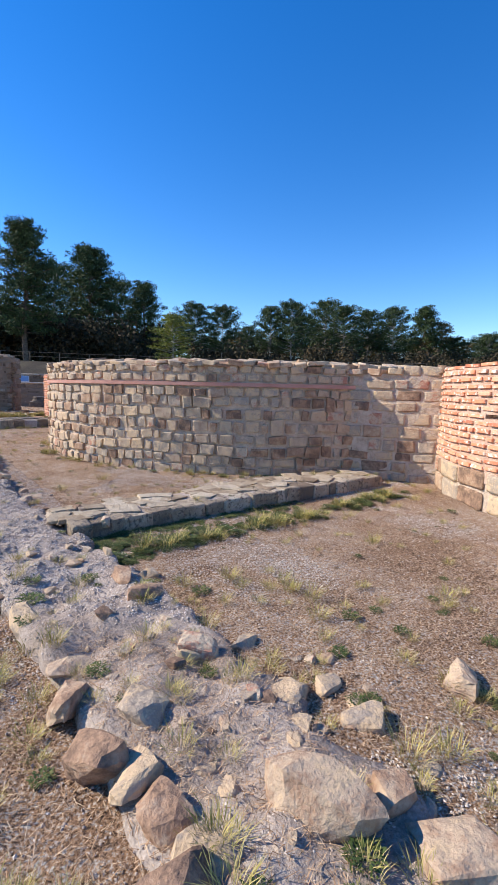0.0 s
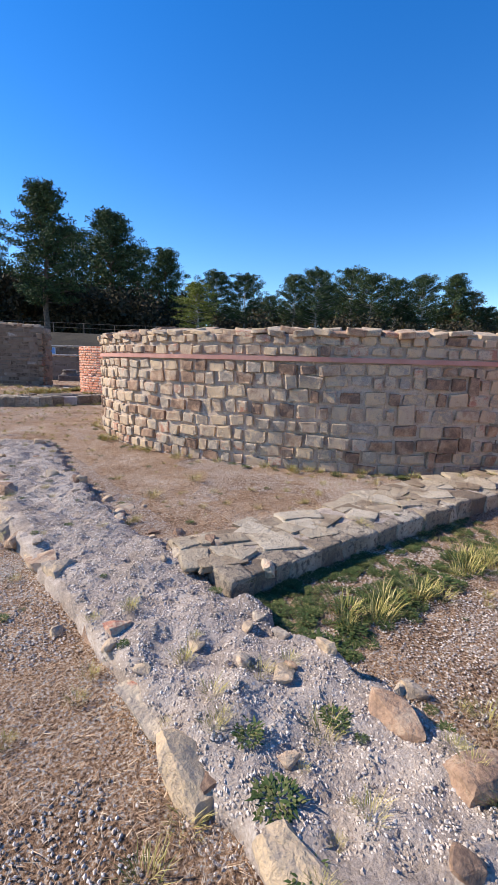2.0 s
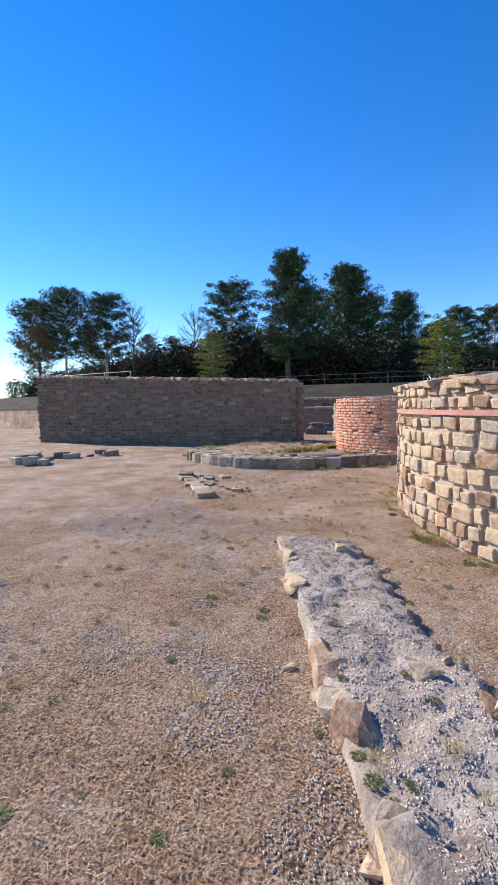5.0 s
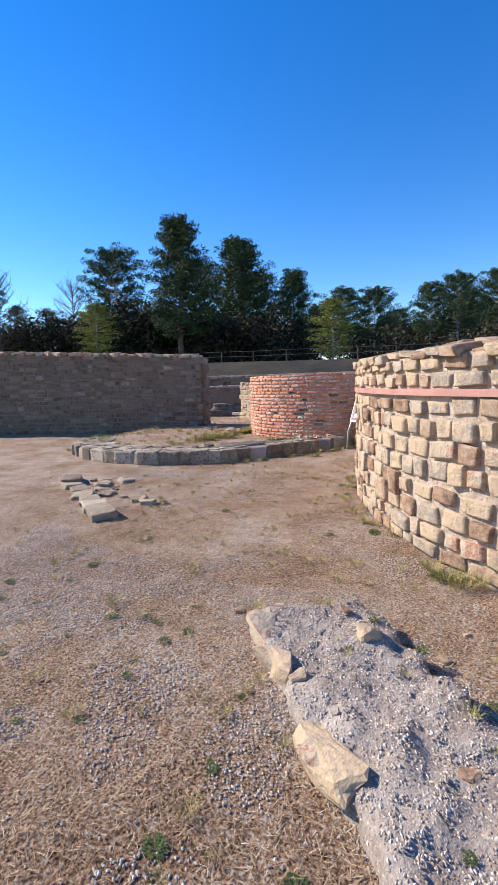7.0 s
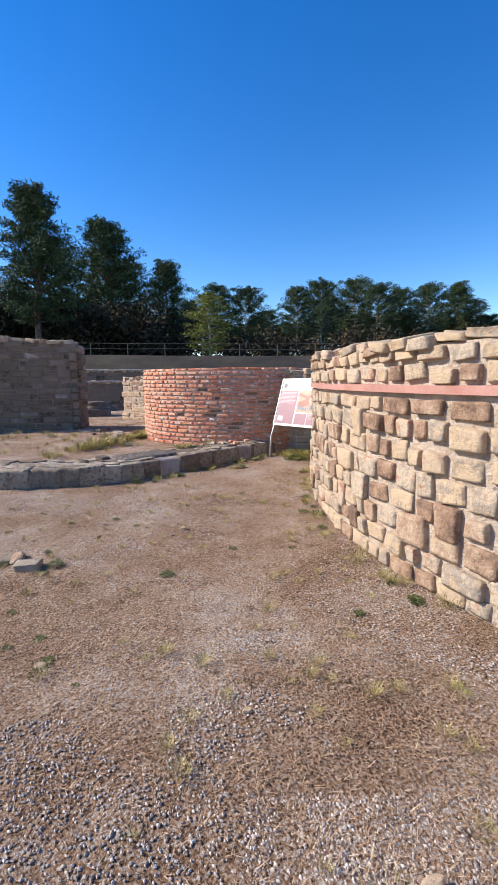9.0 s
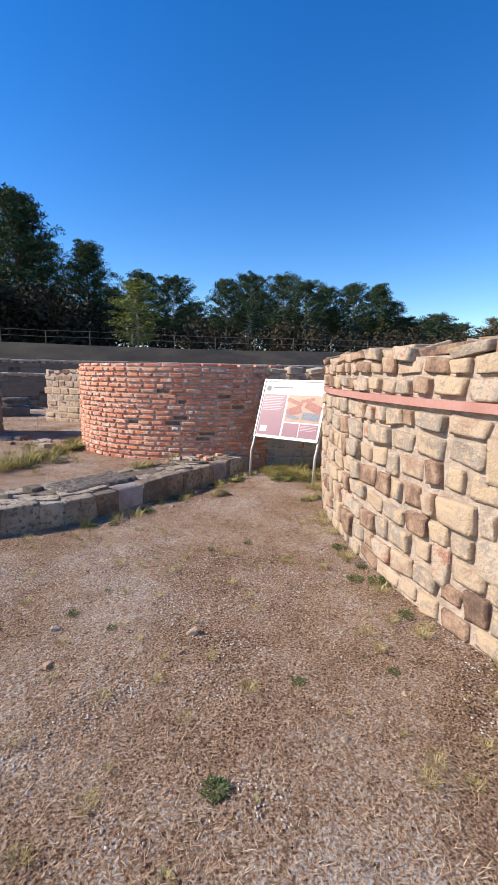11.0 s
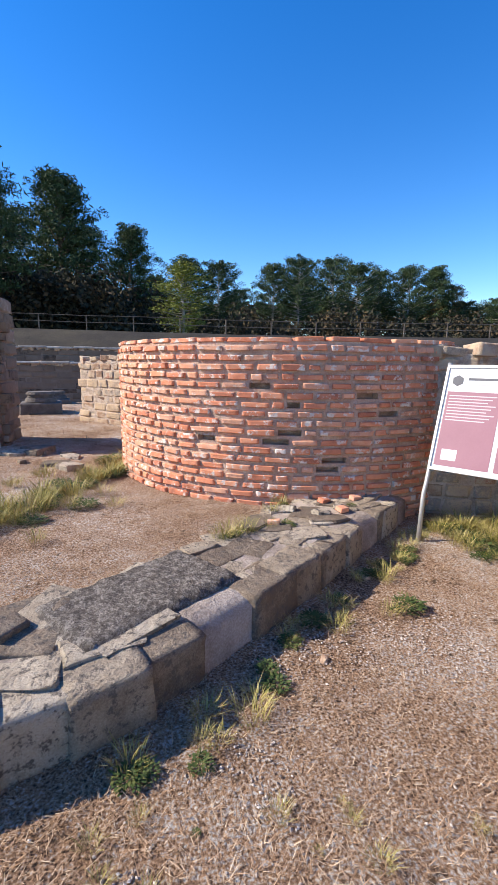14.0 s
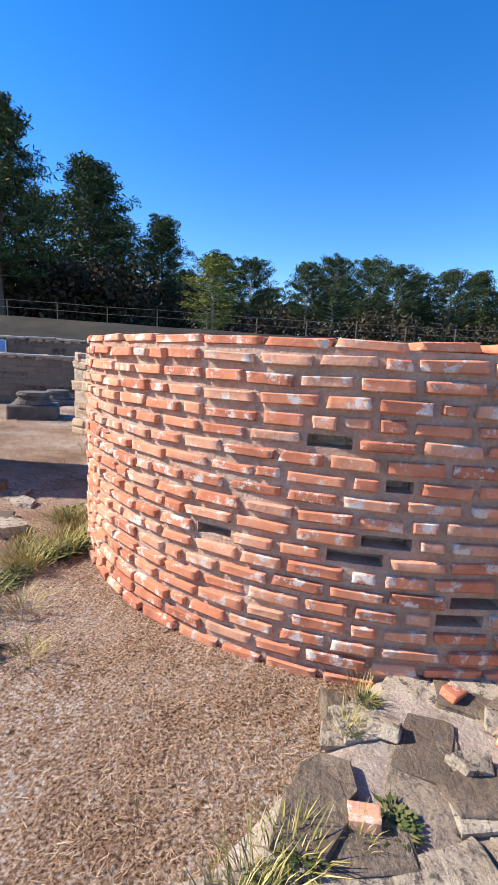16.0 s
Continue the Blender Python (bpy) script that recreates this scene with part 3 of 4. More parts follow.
LOW_WALLS = [BVHTree.FromPolygons([v.co for v in w.data.vertices], [p.vertices for p in w.data.polygons]) for w in (rubble, apse, flagged)]


def top_z(x, y):
    """Height of the ground or of a low wall on it."""
    hits = [w.ray_cast(Vector((x, y, 3)), Vector((0, 0, -1)))[0] for w in LOW_WALLS]
    return max([gz(x, y)] + [h.z for h in hits if h])


edge = random.Random(21)
LINE = [(1.25, 1.0), (0.75, 1.62), (0.16, 2.3), (-0.42, 2.9), (-1.0, 3.5), (-1.55, 4.05), (-2.25, 4.8), (-3.05, 5.95), (-3.65, 6.85), (-4.15, 7.6)]
specs = []
for (xa, ya), (xb, yb) in zip(LINE, LINE[1:]):
    n = int(math.hypot(xb - xa, yb - ya) / 0.2)
    for i in range(n):
        f = (i + edge.random()) / n
        if edge.random() < 0.7:
            x, y = xa + (xb - xa) * f + edge.uniform(-0.01, 0.08), ya + (yb - ya) * f + edge.uniform(-0.01, 0.08)
            specs.append(pose(x, y, 0.045, edge.uniform(-14, 14), edge.uniform(-14, 14), -50 + edge.uniform(-20, 20)) @ Matrix.Diagonal((edge.uniform(0.16, 0.42), edge.uniform(0.12, 0.24), edge.uniform(0.12, 0.24), 1)))
pieces(rubble, "facing_stone", ROCKS, specs, M_STONE_I)


# ---- loose rocks ----
def rock(x, y, s, yaw=0.0, flat=0.6, tilt=0.0, mat_list=ROCKS, label="rough tan sandstone rock lying on dry ground", lift=0.0):
    ob = new("rock", mat_list[rng.randrange(len(mat_list))])
    ob.matrix_basis = pose(x, y, top_z(x, y) + s * flat * 0.14 + lift, tilt, tilt * 0.5, yaw) @ Matrix.Diagonal((s, s * rng.uniform(0.6, 0.85), s * flat, 1))
    return tagged(ob, label, "rock", "loose rocks")


for x, y, s, yaw, flat, tilt in (
    (0.47, 2.10, 0.42, 20, 0.45, 8), (0.86, 1.84, 0.44, -30, 0.55, 12), (0.91, 1.56, 0.36, 50, 0.5, -10), (1.04, 1.44, 0.42, -50, 0.45, 15),
    (1.15, 1.33, 0.46, -40, 0.4, 6), (1.50, 1.50, 0.60, 15, 0.6, 10), (1.75, 1.56, 0.36, 30, 0.6, 0), (1.42, 2.02, 0.56, 60, 0.45, 5), (1.02, 2.26, 0.42, 0, 0.6, 10),
    (2.24, 2.20, 0.42, 60, 0.6, 20), (1.90, 1.40, 0.56, 15, 0.4, -12), (1.73, 1.93, 0.36, -10, 0.5, 8), (1.22, 2.42, 0.34, 80, 0.5, 5), (1.62, 2.12, 0.34, 40, 0.4, 5),
    (0.62, 2.75, 0.46, 30, 0.5, 9), (0.42, 2.98, 0.4, -20, 0.5, 9),
    (-0.50, 2.32, 0.10, 0, 0.7, 0), (-0.24, 2.22, 0.10, 30, 0.7, 0), (-1.42, 5.35, 0.34, -30, 0.45, 10), (-1.75, 3.72, 0.12, 0, 0.8, 5), (-0.98, 4.75, 0.18, 10, 0.5, 8),
    (-1.62, 4.22, 0.13, 20, 0.6, 5), (-0.55, 3.1, 0.14, 0, 0.6, 10), (-0.36, 3.3, 0.16, 45, 0.5, 14), (-0.15, 3.45, 0.15, 70, 0.6, 8), (0.05, 3.2, 0.12, 0, 0.7, 0),
    (-1.1, 3.45, 0.16, 25, 0.6, 10), (-0.75, 3.25, 0.14, 60, 0.6, 5), (-2.35, 4.9, 0.2, 0, 0.6, 8), (-3.1, 5.75, 0.16, 40, 0.6, 6), (-2.85, 5.6, 0.18, 15, 0.6, -8),
    (-3.75, 7.1, 0.18, 20, 0.5, 5), (-4.28, 7.78, 0.16, 10, 0.5, 5), (-4.05, 7.9, 0.17, 50, 0.6, 0), (-3.6, 7.8, 0.15, 0, 0.6, 8), (-3.4, 7.55, 0.14, 35, 0.6, 0), (-4.1, 7.55, 0.2, 30, 0.6, 4),
    (-4.6, 8.58, 0.09, 0, 0.6, 0), (-5.32, 11.05, 0.15, 15, 0.6, 0), (-5.42, 10.95, 0.07, 0, 0.6, 0), (-5.38, 10.86, 0.09, 40, 0.5, 0), (-6.1, 10.85, 0.14, 70, 0.5, 5), (-6.15, 11.2, 0.13, 20, 0.5, 0),
    (-4.68, 10.15, 0.10, 0, 0.6, 0), (-4.28, 10.38, 0.09, 30, 0.6, 0), (-5.7, 8.9, 0.12, 0, 0.6, 5), (-5.5, 13.65, 0.10, 80, 0.8, 20), (-2.9, 7.9, 0.12, 0, 0.6, 0), (-5.0, 14.5, 0.16, 30, 0.4, 0),
):
    rock(x, y, s * 0.52, yaw, flat, tilt, ROCKS, "rough tan sandstone rock half sunk in dry ground" if s > 0.3 else "rough tan sandstone rock lying on dry ground", -0.012 if s > 0.3 else 0.0)
r2 = random.Random(5)
for k in range(7):
    f = k / 6
    rock(-6.72 - 1.7 * f + r2.uniform(-0.04, 0.04), 9.55 + 1.5 * f, r2.uniform(0.36, 0.5), -48 + r2.uniform(-12, 12), r2.uniform(0.26, 0.36), r2.uniform(-4, 4), PALES, "flat tan stone along a collapsed footing")
for k in range(26):
    f, d = r2.random(), r2.uniform(0.25, 0.8)
    rock(-6.8 - 1.6 * f + 0.66 * d, 9.6 + 1.5 * f + 0.75 * d, r2.uniform(0.07, 0.22), r2.uniform(0, 180), r2.uniform(0.25, 0.5), r2.uniform(-10, 10), ROCKS if k % 2 else PALES, "broken stone of a collapsed footing")
for k in range(40):
    f = r2.random()
    x, y = 1.1 - 5.1 * f + r2.uniform(0.05, 0.75), 1.4 + 6.2 * f + r2.uniform(-0.1, 0.5)
    rock(x, y, r2.uniform(0.05, 0.16), r2.uniform(0, 180), r2.uniform(0.5, 0.8), r2.uniform(-15, 15), ROCKS, "small broken stone on the eroded wall")
for k in range(60):
    f = r2.random()
    x, y = 0.5 + 0.9 * f + r2.uniform(-0.1, 0.8), 2.2 - 1.1 * f + r2.uniform(0, 0.7)
    rock(x, y, r2.uniform(0.03, 0.10), r2.uniform(0, 180), r2.uniform(0.4, 0.7), r2.uniform(-15, 15), ROCKS, "small tan stone half sunk in dry soil", -0.01)
for k in range(14):
    x, y = r2.uniform(-13.5, -12.0), r2.uniform(10.8, 13.5)
    rock(x - 1.5, y, r2.uniform(0.2, 0.5), r2.uniform(0, 180), 0.5, r2.uniform(-8, 8), FLAGS, "tumbled dark stone in a heap", 0.05 * (k % 3))
for x, y, s in ((-7.0, 13.55, 0.3), (-7.2, 13.3, 0.24), (-6.8, 13.75, 0.22), (-7.35, 13.6, 0.26), (-5.45, 15.25, 0.2), (-5.2, 15.1, 0.24), (-5.0, 15.3, 0.18), (-5.6, 15.4, 0.26)):
    rock(x, y, s * 0.6, r2.uniform(0, 180), 0.45, 12, FLAGS, "broken stone lying on the low wall", 0.012)
for k in range(10):
    rock(r2.uniform(-9.0, -7.5), r2.uniform(17.1, 18.2), r2.uniform(0.2, 0.5), r2.uniform(0, 180), r2.uniform(0.2, 0.4), r2.uniform(-8, 8), FLAGS, "flat weathered stone of a collapsed footing")
for x, y in ((-4.95, 15.62), (-4.8, 15.5), (-5.1, 15.45), (-4.7, 15.75), (-5.62, 14.9), (-5.0, 15.2)):
    ob = new("brick_fragment", rng.choice(BRICKS))
    ob.matrix_basis = pose(x, y, top_z(x, y) + 0.03, 8, 5, r2.uniform(0, 180)) @ Matrix.Diagonal((0.10, 0.07, 0.04, 1))
    tagged(ob, "broken red brick fragment on the low wall", "brick", "brick fragments")
bm = bmesh.new()
bmesh.ops.create_grid(bm, x_segments=26, y_segments=14, size=0.5, matrix=Matrix.Identity(4))
for v in bm.verts:
    v.co = Vector((v.co.x * 0.98, v.co.y * 0.54, 0.02 + 0.014 * noise.noise(v.co * 14) + 0.01 * noise.noise(v.co * 30)))
    if abs(v.co.x) > 0.47 or abs(v.co.y) > 0.26:
        v.co.z = -0.02
M_ROUGHSLAB = material("pitted_dark_mortar", [(0.3, (0.08, 0.066, 0.056)), (0.5, (0.16, 0.135, 0.115)), (0.7, (0.34, 0.30, 0.26))], 26, 0.95, 1.0, 38, fine=90, fine_amount=0.9, bump_dist=0.035)
slab = part("pitted_slab", bm, M_ROUGHSLAB, None, "", True)
slab.matrix_basis = pose(-6.44, 13.90, 0.275, 0, 0, 46)
tagged(slab, "dark pitted mortar slab set in the low wall", "slab")


# ---- information board ----
def sign():
    root = new("information_board")
    u = Vector((0.70, -0.714, 0))
    b = Vector((0.714, 0.70, 0))
    foot = Vector((-4.36, 15.13, 0))
    width = 1.10
    for k in (0, 1):
        f = foot + u * width * k
        bm = bmesh.new()
        tube(bm, [f + Vector((0, 0, -0.1)), f + b * 0.05 + Vector((0, 0, 0.42)), f + b * 0.10 + Vector((0, 0, 0.52)), f + b * 0.44 + Vector((0, 0, 1.50))], 0.019, 8)
        part("post", bm, M_STEEL, root, "bent grey steel post", True)
    lean = math.degrees(math.atan2(0.34, 0.98))
    yaw = math.degrees(math.atan2(u.y, u.x))
    base = foot + u * width / 2 + b * 0.265 + Vector((0, 0, 1.05))
    m = Matrix.Translation(base) @ pose(0, 0, 0, 0, 0, yaw) @ pose(0, 0, 0, -lean, 0, 0)

    def plate(name, x0, z0, x1, z1, depth, mat, parent, thick=0.004, label=""):
        bm = bmesh.new()
        box(bm, m @ pose((x0 + x1) / 2, -depth - thick / 2, (z0 + z1) / 2), x1 - x0, thick, z1 - z0)
        return part(name, bm, mat, parent, label)

    panel = plate("panel", -0.535, -0.43, 0.535, 0.43, 0.0, M_WHITE, root, 0.012, "white printed panel with mauve blocks and an aerial picture")
    for nm, x0, z0, x1, z1 in (("rail", -0.55, 0.43, 0.55, 0.455), ("rail", -0.55, -0.455, 0.55, -0.43), ("stile", -0.555, -0.43, -0.535, 0.43), ("stile", 0.535, -0.43, 0.555, 0.43)):
        plate(nm, x0, z0, x1, z1, -0.006, M_STEEL, root, 0.03, "grey steel frame bar")
    e = 0.0135
    plate("text_block", -0.515, -0.41, -0.10, 0.225, e, M_MAUVE, panel, 0.001)
    plate("caption_block", -0.065, -0.41, 0.20, -0.205, e, M_MAUVE, panel, 0.001)
    plate("caption_block", 0.215, -0.41, 0.515, -0.205, e, M_MAUVE, panel, 0.001)
    plate("picture", -0.065, -0.185, 0.515, 0.225, e, M_PSAND, panel, 0.001, "aerial reconstruction of red-roofed buildings")
    for k, (x, z, w, h, turn, mat) in enumerate(((0.06, 0.12, 0.28, 0.06, 16, M_PRED), (0.27, 0.15, 0.22, 0.05, -14, M_PRED), (0.07, -0.02, 0.25, 0.13, -20, M_PRED), (0.38, 0.05, 0.27, 0.12, 22, M_PRED), (0.06, -0.11, 0.22, 0.05, 8, M_PBLUE), (0.36, -0.09, 0.28, 0.11, 4, M_PBLUE))):
        bm = bmesh.new()
        box(bm, m @ pose(x, -e - 0.0016 - 0.0003 * k, z, 0, turn, 0), w, 0.0006, h)
        part("printed_roof", bm, mat, panel)
    for k in range(9):
        plate("text_line", -0.495, 0.185 - k * 0.026, -0.13 - 0.03 * (k % 3), 0.193 - k * 0.026, e + 0.001, M_PALEINK, panel, 0.001)
    for k in range(4):
        plate("text_line", 0.235, -0.235 - k * 0.022, 0.49 - 0.05 * (k % 2), -0.229 - k * 0.022, e + 0.001, M_PALEINK, panel, 0.001)
    plate("heading_line", -0.37, 0.325, -0.02, 0.345, e, M_INK, panel, 0.001)
    plate("heading_line", -0.37, 0.285, 0.06, 0.296, e, M_PALEINK, panel, 0.001)
    plate("heading_line", 0.22, 0.295, 0.50, 0.308, e, M_PALEINK, panel, 0.001)
    bm = bmesh.new()
    for r, z in ((0.048, 0.0), (0.026, 0.0)):
        bmesh.ops.create_circle(bm, cap_ends=True, radius=r, segments=6, matrix=m @ pose(-0.45, -e - 0.001 - (0.048 - r) * 0.03, 0.32, 90, 0, 0))
    part("emblem", bm, M_INK, panel, "dark hexagonal emblem")
    plate("stamp", -0.47, -0.36, -0.35, -0.27, e + 0.001, M_WHITE, panel, 0.001)
    tagged(root, "white and mauve information board on bent steel posts", "sign")


sign()


# ---- column bases ----
def column_base(x, y, s):
    root = new("column_base")
    bm = bmesh.new()
    box(bm, pose(x, y, gz(x, y) + 0.16 * s, 0, 0, 20), 1.15 * s, 1.0 * s, 0.36 * s, 0.03)
    part("plinth", bm, M_DARKST, root)
    for r, z, h in ((0.46, 0.40, 0.14), (0.38, 0.51, 0.09), (0.42, 0.60, 0.10)):
        bm = bmesh.new()
        bmesh.ops.create_cone(bm, cap_ends=True, segments=20, radius1=r * s, radius2=r * s * 0.94, depth=h * s, matrix=pose(x, y, gz(x, y) + z * s))
        bmesh.ops.bevel(bm, geom=[e for e in bm.edges if len(e.link_faces) == 2 and abs(e.verts[0].co.z - e.verts[1].co.z) < 1e-4], offset=0.03 * s, segments=2, affect="EDGES")
        part("moulding", bm, M_DARKST, root)
    tagged(root, "dark moulded stone column base on grass", "column base", "column bases")


column_base(-10.7, 23.4, 0.85)
column_base(-11.3, 26.0, 0.75)


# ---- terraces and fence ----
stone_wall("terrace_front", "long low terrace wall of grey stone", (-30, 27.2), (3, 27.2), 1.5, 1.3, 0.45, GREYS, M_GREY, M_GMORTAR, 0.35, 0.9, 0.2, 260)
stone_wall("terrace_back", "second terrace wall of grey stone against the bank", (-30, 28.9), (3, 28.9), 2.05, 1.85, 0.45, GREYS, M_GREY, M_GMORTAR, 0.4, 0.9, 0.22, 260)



def coping(y, z0, z1):
    """A pale flat coping along a terrace wall, laid slab by slab."""
    bm = bmesh.new()
    q = random.Random(int(y * 10))
    x = -30.0
    while x < 3:
        w = q.uniform(0.5, 1.1)
        z = z0 + (z1 - z0) * (x + 30) / 33
        box(bm, pose(x + w / 2, y + 0.2, z + 0.075 + q.uniform(-0.012, 0.012), 0, q.uniform(-0.8, 0.8), 0), w - 0.02, 0.56, 0.07, 0.012)
        x += w
    return tagged(part("terrace_coping", bm, M_COPING), "pale weathered stone coping along a terrace wall", "coping", kind="structure")


coping(27.2, 1.5, 1.3)
coping(28.9, 2.05, 1.85)


def notice(x, y, z):
    root = new("notice_panel")
    bm = bmesh.new()
    box(bm, pose(x, y, z), 0.78, 0.03, 0.40, 0.008)
    part("frame", bm, M_WHITE, root, "white metal edge")
    bm = bmesh.new()
    box(bm, pose(x, y - 0.018, z), 0.72, 0.008, 0.34, 0.002)
    part("face", bm, M_NOTICE, root, "plain light blue face")
    tagged(root, "light blue notice panel fixed to a grey terrace wall", "sign")


notice(-14.6, 28.84, 1.72)


def fence(x0, x1, y0, y1, gap, h, mat, label):
    root = new("fence")
    n = int(abs(x1 - x0) / gap)
    pts = [(x0 + (x1 - x0) * i / n, y0 + (y1 - y0) * i / n) for i in range(n + 1)]
    for x, y in pts:
        bm = bmesh.new()
        tube(bm, [(x, y, gz(x, y) - 0.2), (x, y, gz(x, y) + h)], 0.03, 6)
        part("post", bm, mat, root)
    for f in (1.0, 0.5):
        bm = bmesh.new()
        tube(bm, [(x, y - 0.06, gz(x, y) + h * f - 0.03) for x, y in pts], 0.014, 6)
        part("rail", bm, mat, root)
    tagged(root, label, "fence")


fence(-48, 14, 36.5, 36.5, 2.4, 0.7, M_RAIL, "weathered rail fence along the top of the bank")
fence(-31, -22.5, 22, 22.6, 2.1, 3.9, M_STEEL, "pale metal railing behind the long stone wall")


# ---- trees ----
def leaf_cloud(centres, radii, count, size, seed, long=2.2, flat=1.0):
    g = np.random.default_rng(seed)
    c = np.repeat(np.array(centres), count, 0)
    r = np.repeat(np.array(radii), count)[:, None]
    d = g.normal(size=c.shape)
    d /= np.linalg.norm(d, axis=1, keepdims=True)
    p = c + d * r * g.random((len(c), 1)) ** 0.45 * np.array((1, 1, flat))
    a = g.normal(size=c.shape)
    a /= np.linalg.norm(a, axis=1, keepdims=True)
    b = np.cross(a, g.normal(size=c.shape))
    b /= np.linalg.norm(b, axis=1, keepdims=True)
    s = size * g.uniform(0.6, 1.3, (len(c), 1))
    v = np.stack([p - a * s * long / 2, p + b * s / 2, p + a * s * long / 2, p - b * s / 2], 1).reshape(-1, 3)
    f = np.arange(len(v)).reshape(-1, 4)
    return v.tolist(), f.tolist()


def tree(kind, seed):
    """A tree ten metres high at the origin."""
    q = random.Random(seed)
    names = {"p": "pine_tree", "q": "pine_tree", "b": "broadleaf_tree", "birch": "birch_tree", "bare": "bare_tree"}
    root = new(names[kind])
    bm = bmesh.new()
    trunk_r = {"p": 0.20, "q": 0.15, "b": 0.16, "birch": 0.09, "bare": 0.10}[kind]
    bend = [(0.12 * q.uniform(-1, 1), 0.12 * q.uniform(-1, 1), 10 * i / 6) for i in range(7)]
    bend[0] = (0, 0, -0.3)
    tube(bm, bend, trunk_r, 8, 0.02)
    centres, radii = [], []
    base = {"p": 0.22, "q": 0.36, "b": 0.18, "birch": 0.12, "bare": 0.25}[kind]
    limbs = {"p": 84, "q": 70, "b": 60, "birch": 44, "bare": 46}[kind]
    for i in range(limbs):
        f = (i + 0.5) / limbs
        z = 10 * (base + (0.985 - base) * f)
        if kind == "p":
            reach = 2.55 * (1 - f) ** 0.65 * min(1, 0.5 + f * 2.2) + 0.3
            rise = 0.1 + 0.5 * f
        elif kind == "q":
            reach = 2.6 * math.sin(math.pi * min(0.25 + 0.70 * f, 1)) ** 0.7 + 0.2
            rise = 0.25 + 0.4 * f
        elif kind == "birch":
            reach = 1.5 * math.sin(math.pi * min(0.12 + 0.86 * f, 1)) ** 0.8 + 0.1
            rise = 0.5
        else:
            reach = 2.6 * math.sin(math.pi * min(0.25 + 0.74 * f, 1)) ** 0.6 + 0.1
            rise = 0.7
        reach *= q.uniform(0.62, 1.15)
        a = i * 2.4 + q.uniform(-0.5, 0.5)
        tip = Vector((math.cos(a) * reach, math.sin(a) * reach, min(z + reach * rise * q.uniform(0.3, 1.0), 10)))
        start = Vector((0, 0, z * (0.97 if kind != "bare" else 0.9)))
        tube(bm, [start, start.lerp(tip, 0.5) + Vector((0, 0, -0.08)), tip], 0.045, 4, 0.012)
        if kind == "bare":
            for k in range(7):
                o = start.lerp(tip, q.uniform(0.3, 1))
                tube(bm, [o, o + Vector((q.uniform(-0.6, 0.6), q.uniform(-0.6, 0.6), q.uniform(0.3, 1.1)))], 0.018, 3, 0.006)
            continue
        for k in range(3):
            t = 0.45 + 0.28 * k
            c = start.lerp(tip, t) + Vector((q.uniform(-0.15, 0.15), q.uniform(-0.15, 0.15), q.uniform(0.0, 0.15)))
            centres.append(c[:])
            radii.append(q.uniform(0.35, 0.68) * (1.0 if kind != "b" else 1.3))
    part("trunk", bm, M_PALEBARK if kind in ("birch", "q") else M_BARK, root)
    if centres:
        v, fc = leaf_cloud(centres, radii, 80 if kind in "pq" else 50, 0.062 if kind in "pq" else 0.11, seed, 4.5 if kind in "pq" else 1.5, 0.6)
        from_arrays("crown", v, fc, {"p": M_PINE, "q": M_PINE, "b": M_BROAD, "birch": M_BIRCH}[kind], root)
    tagged(root, {"p": "tall dark green pine with dense layered crown", "q": "dark green pine with rounded crown and bare lower trunk", "b": "broadleaf tree in dull autumn brown and olive", "birch": "slender birch with yellow-green autumn leaves", "bare": "leafless tree with thin grey branches"}[kind], "tree", "trees behind the ruin")
    return root


TREES = [
    ("p", -23.7, 45.9, 17.6),
    ("p", -21.2, 57.0, 18.4),
    ("p", -15.5, 61.0, 15.2),
    ("q", -10.8, 74.3, 15.0),
    ("q", -6.6, 77.9, 15.3),
    ("q", 1.7, 82.3, 16.2),
    ("q", 5.4, 80.2, 16.7),
    ("q", 12.2, 87.6, 18.4),
    ("q", 15.1, 83.1, 16.6),
    ("q", 21.0, 90.1, 17.2),
    ("q", 25.1, 87.1, 17.2),
    ("p", 34.2, 96.8, 19.4),
    ("b", 38.1, 97.5, 16.5),
    ("q", -51.6, 39.0, 16.6),
    ("q", -53.2, 46.8, 17.7),
    ("q", -34.3, 50.6, 17.1),
    ("bare", -46.8, 58.7, 17.0),
    ("bare", -47.8, 46.8, 15.7),
    ("birch", -26.6, 36.4, 8.4),
    ("birch", -9.4, 50.5, 9.6),
    ("q", -56.8, 38.5, 15.8),
    ("b", -52.2, 53.8, 12.9),
    ("b", -53.5, 60.9, 13.7),
    ("b", 61.2, 109.8, 12.8),
    ("b", 51.8, 85.8, 12.3),
    ("b", 58.6, 123.1, 11.5),
    ("b", 52.8, 103.3, 10.2),
    ("q", -2.9, 95.2, 14.5),
    ("q", 9.2, 100.0, 17.8),
    ("q", -17.0, 88.4, 15.4),
    ("q", -26.1, 80.7, 19.9),
    ("q", -33.3, 72.4, 20.4),
    ("b", -49.1, 33.8, 11.1),
    ("b", -61.5, 50.8, 15.0),
]
MODELS = {k: [tree(k, 100 + 7 * i + ord(k[0])) for i in range(n)] for k, n in (("p", 3), ("q", 4), ("b", 2), ("birch", 1), ("bare", 1))}
used = set()
r3 = random.Random(3)
PLANTED = list(TREES)
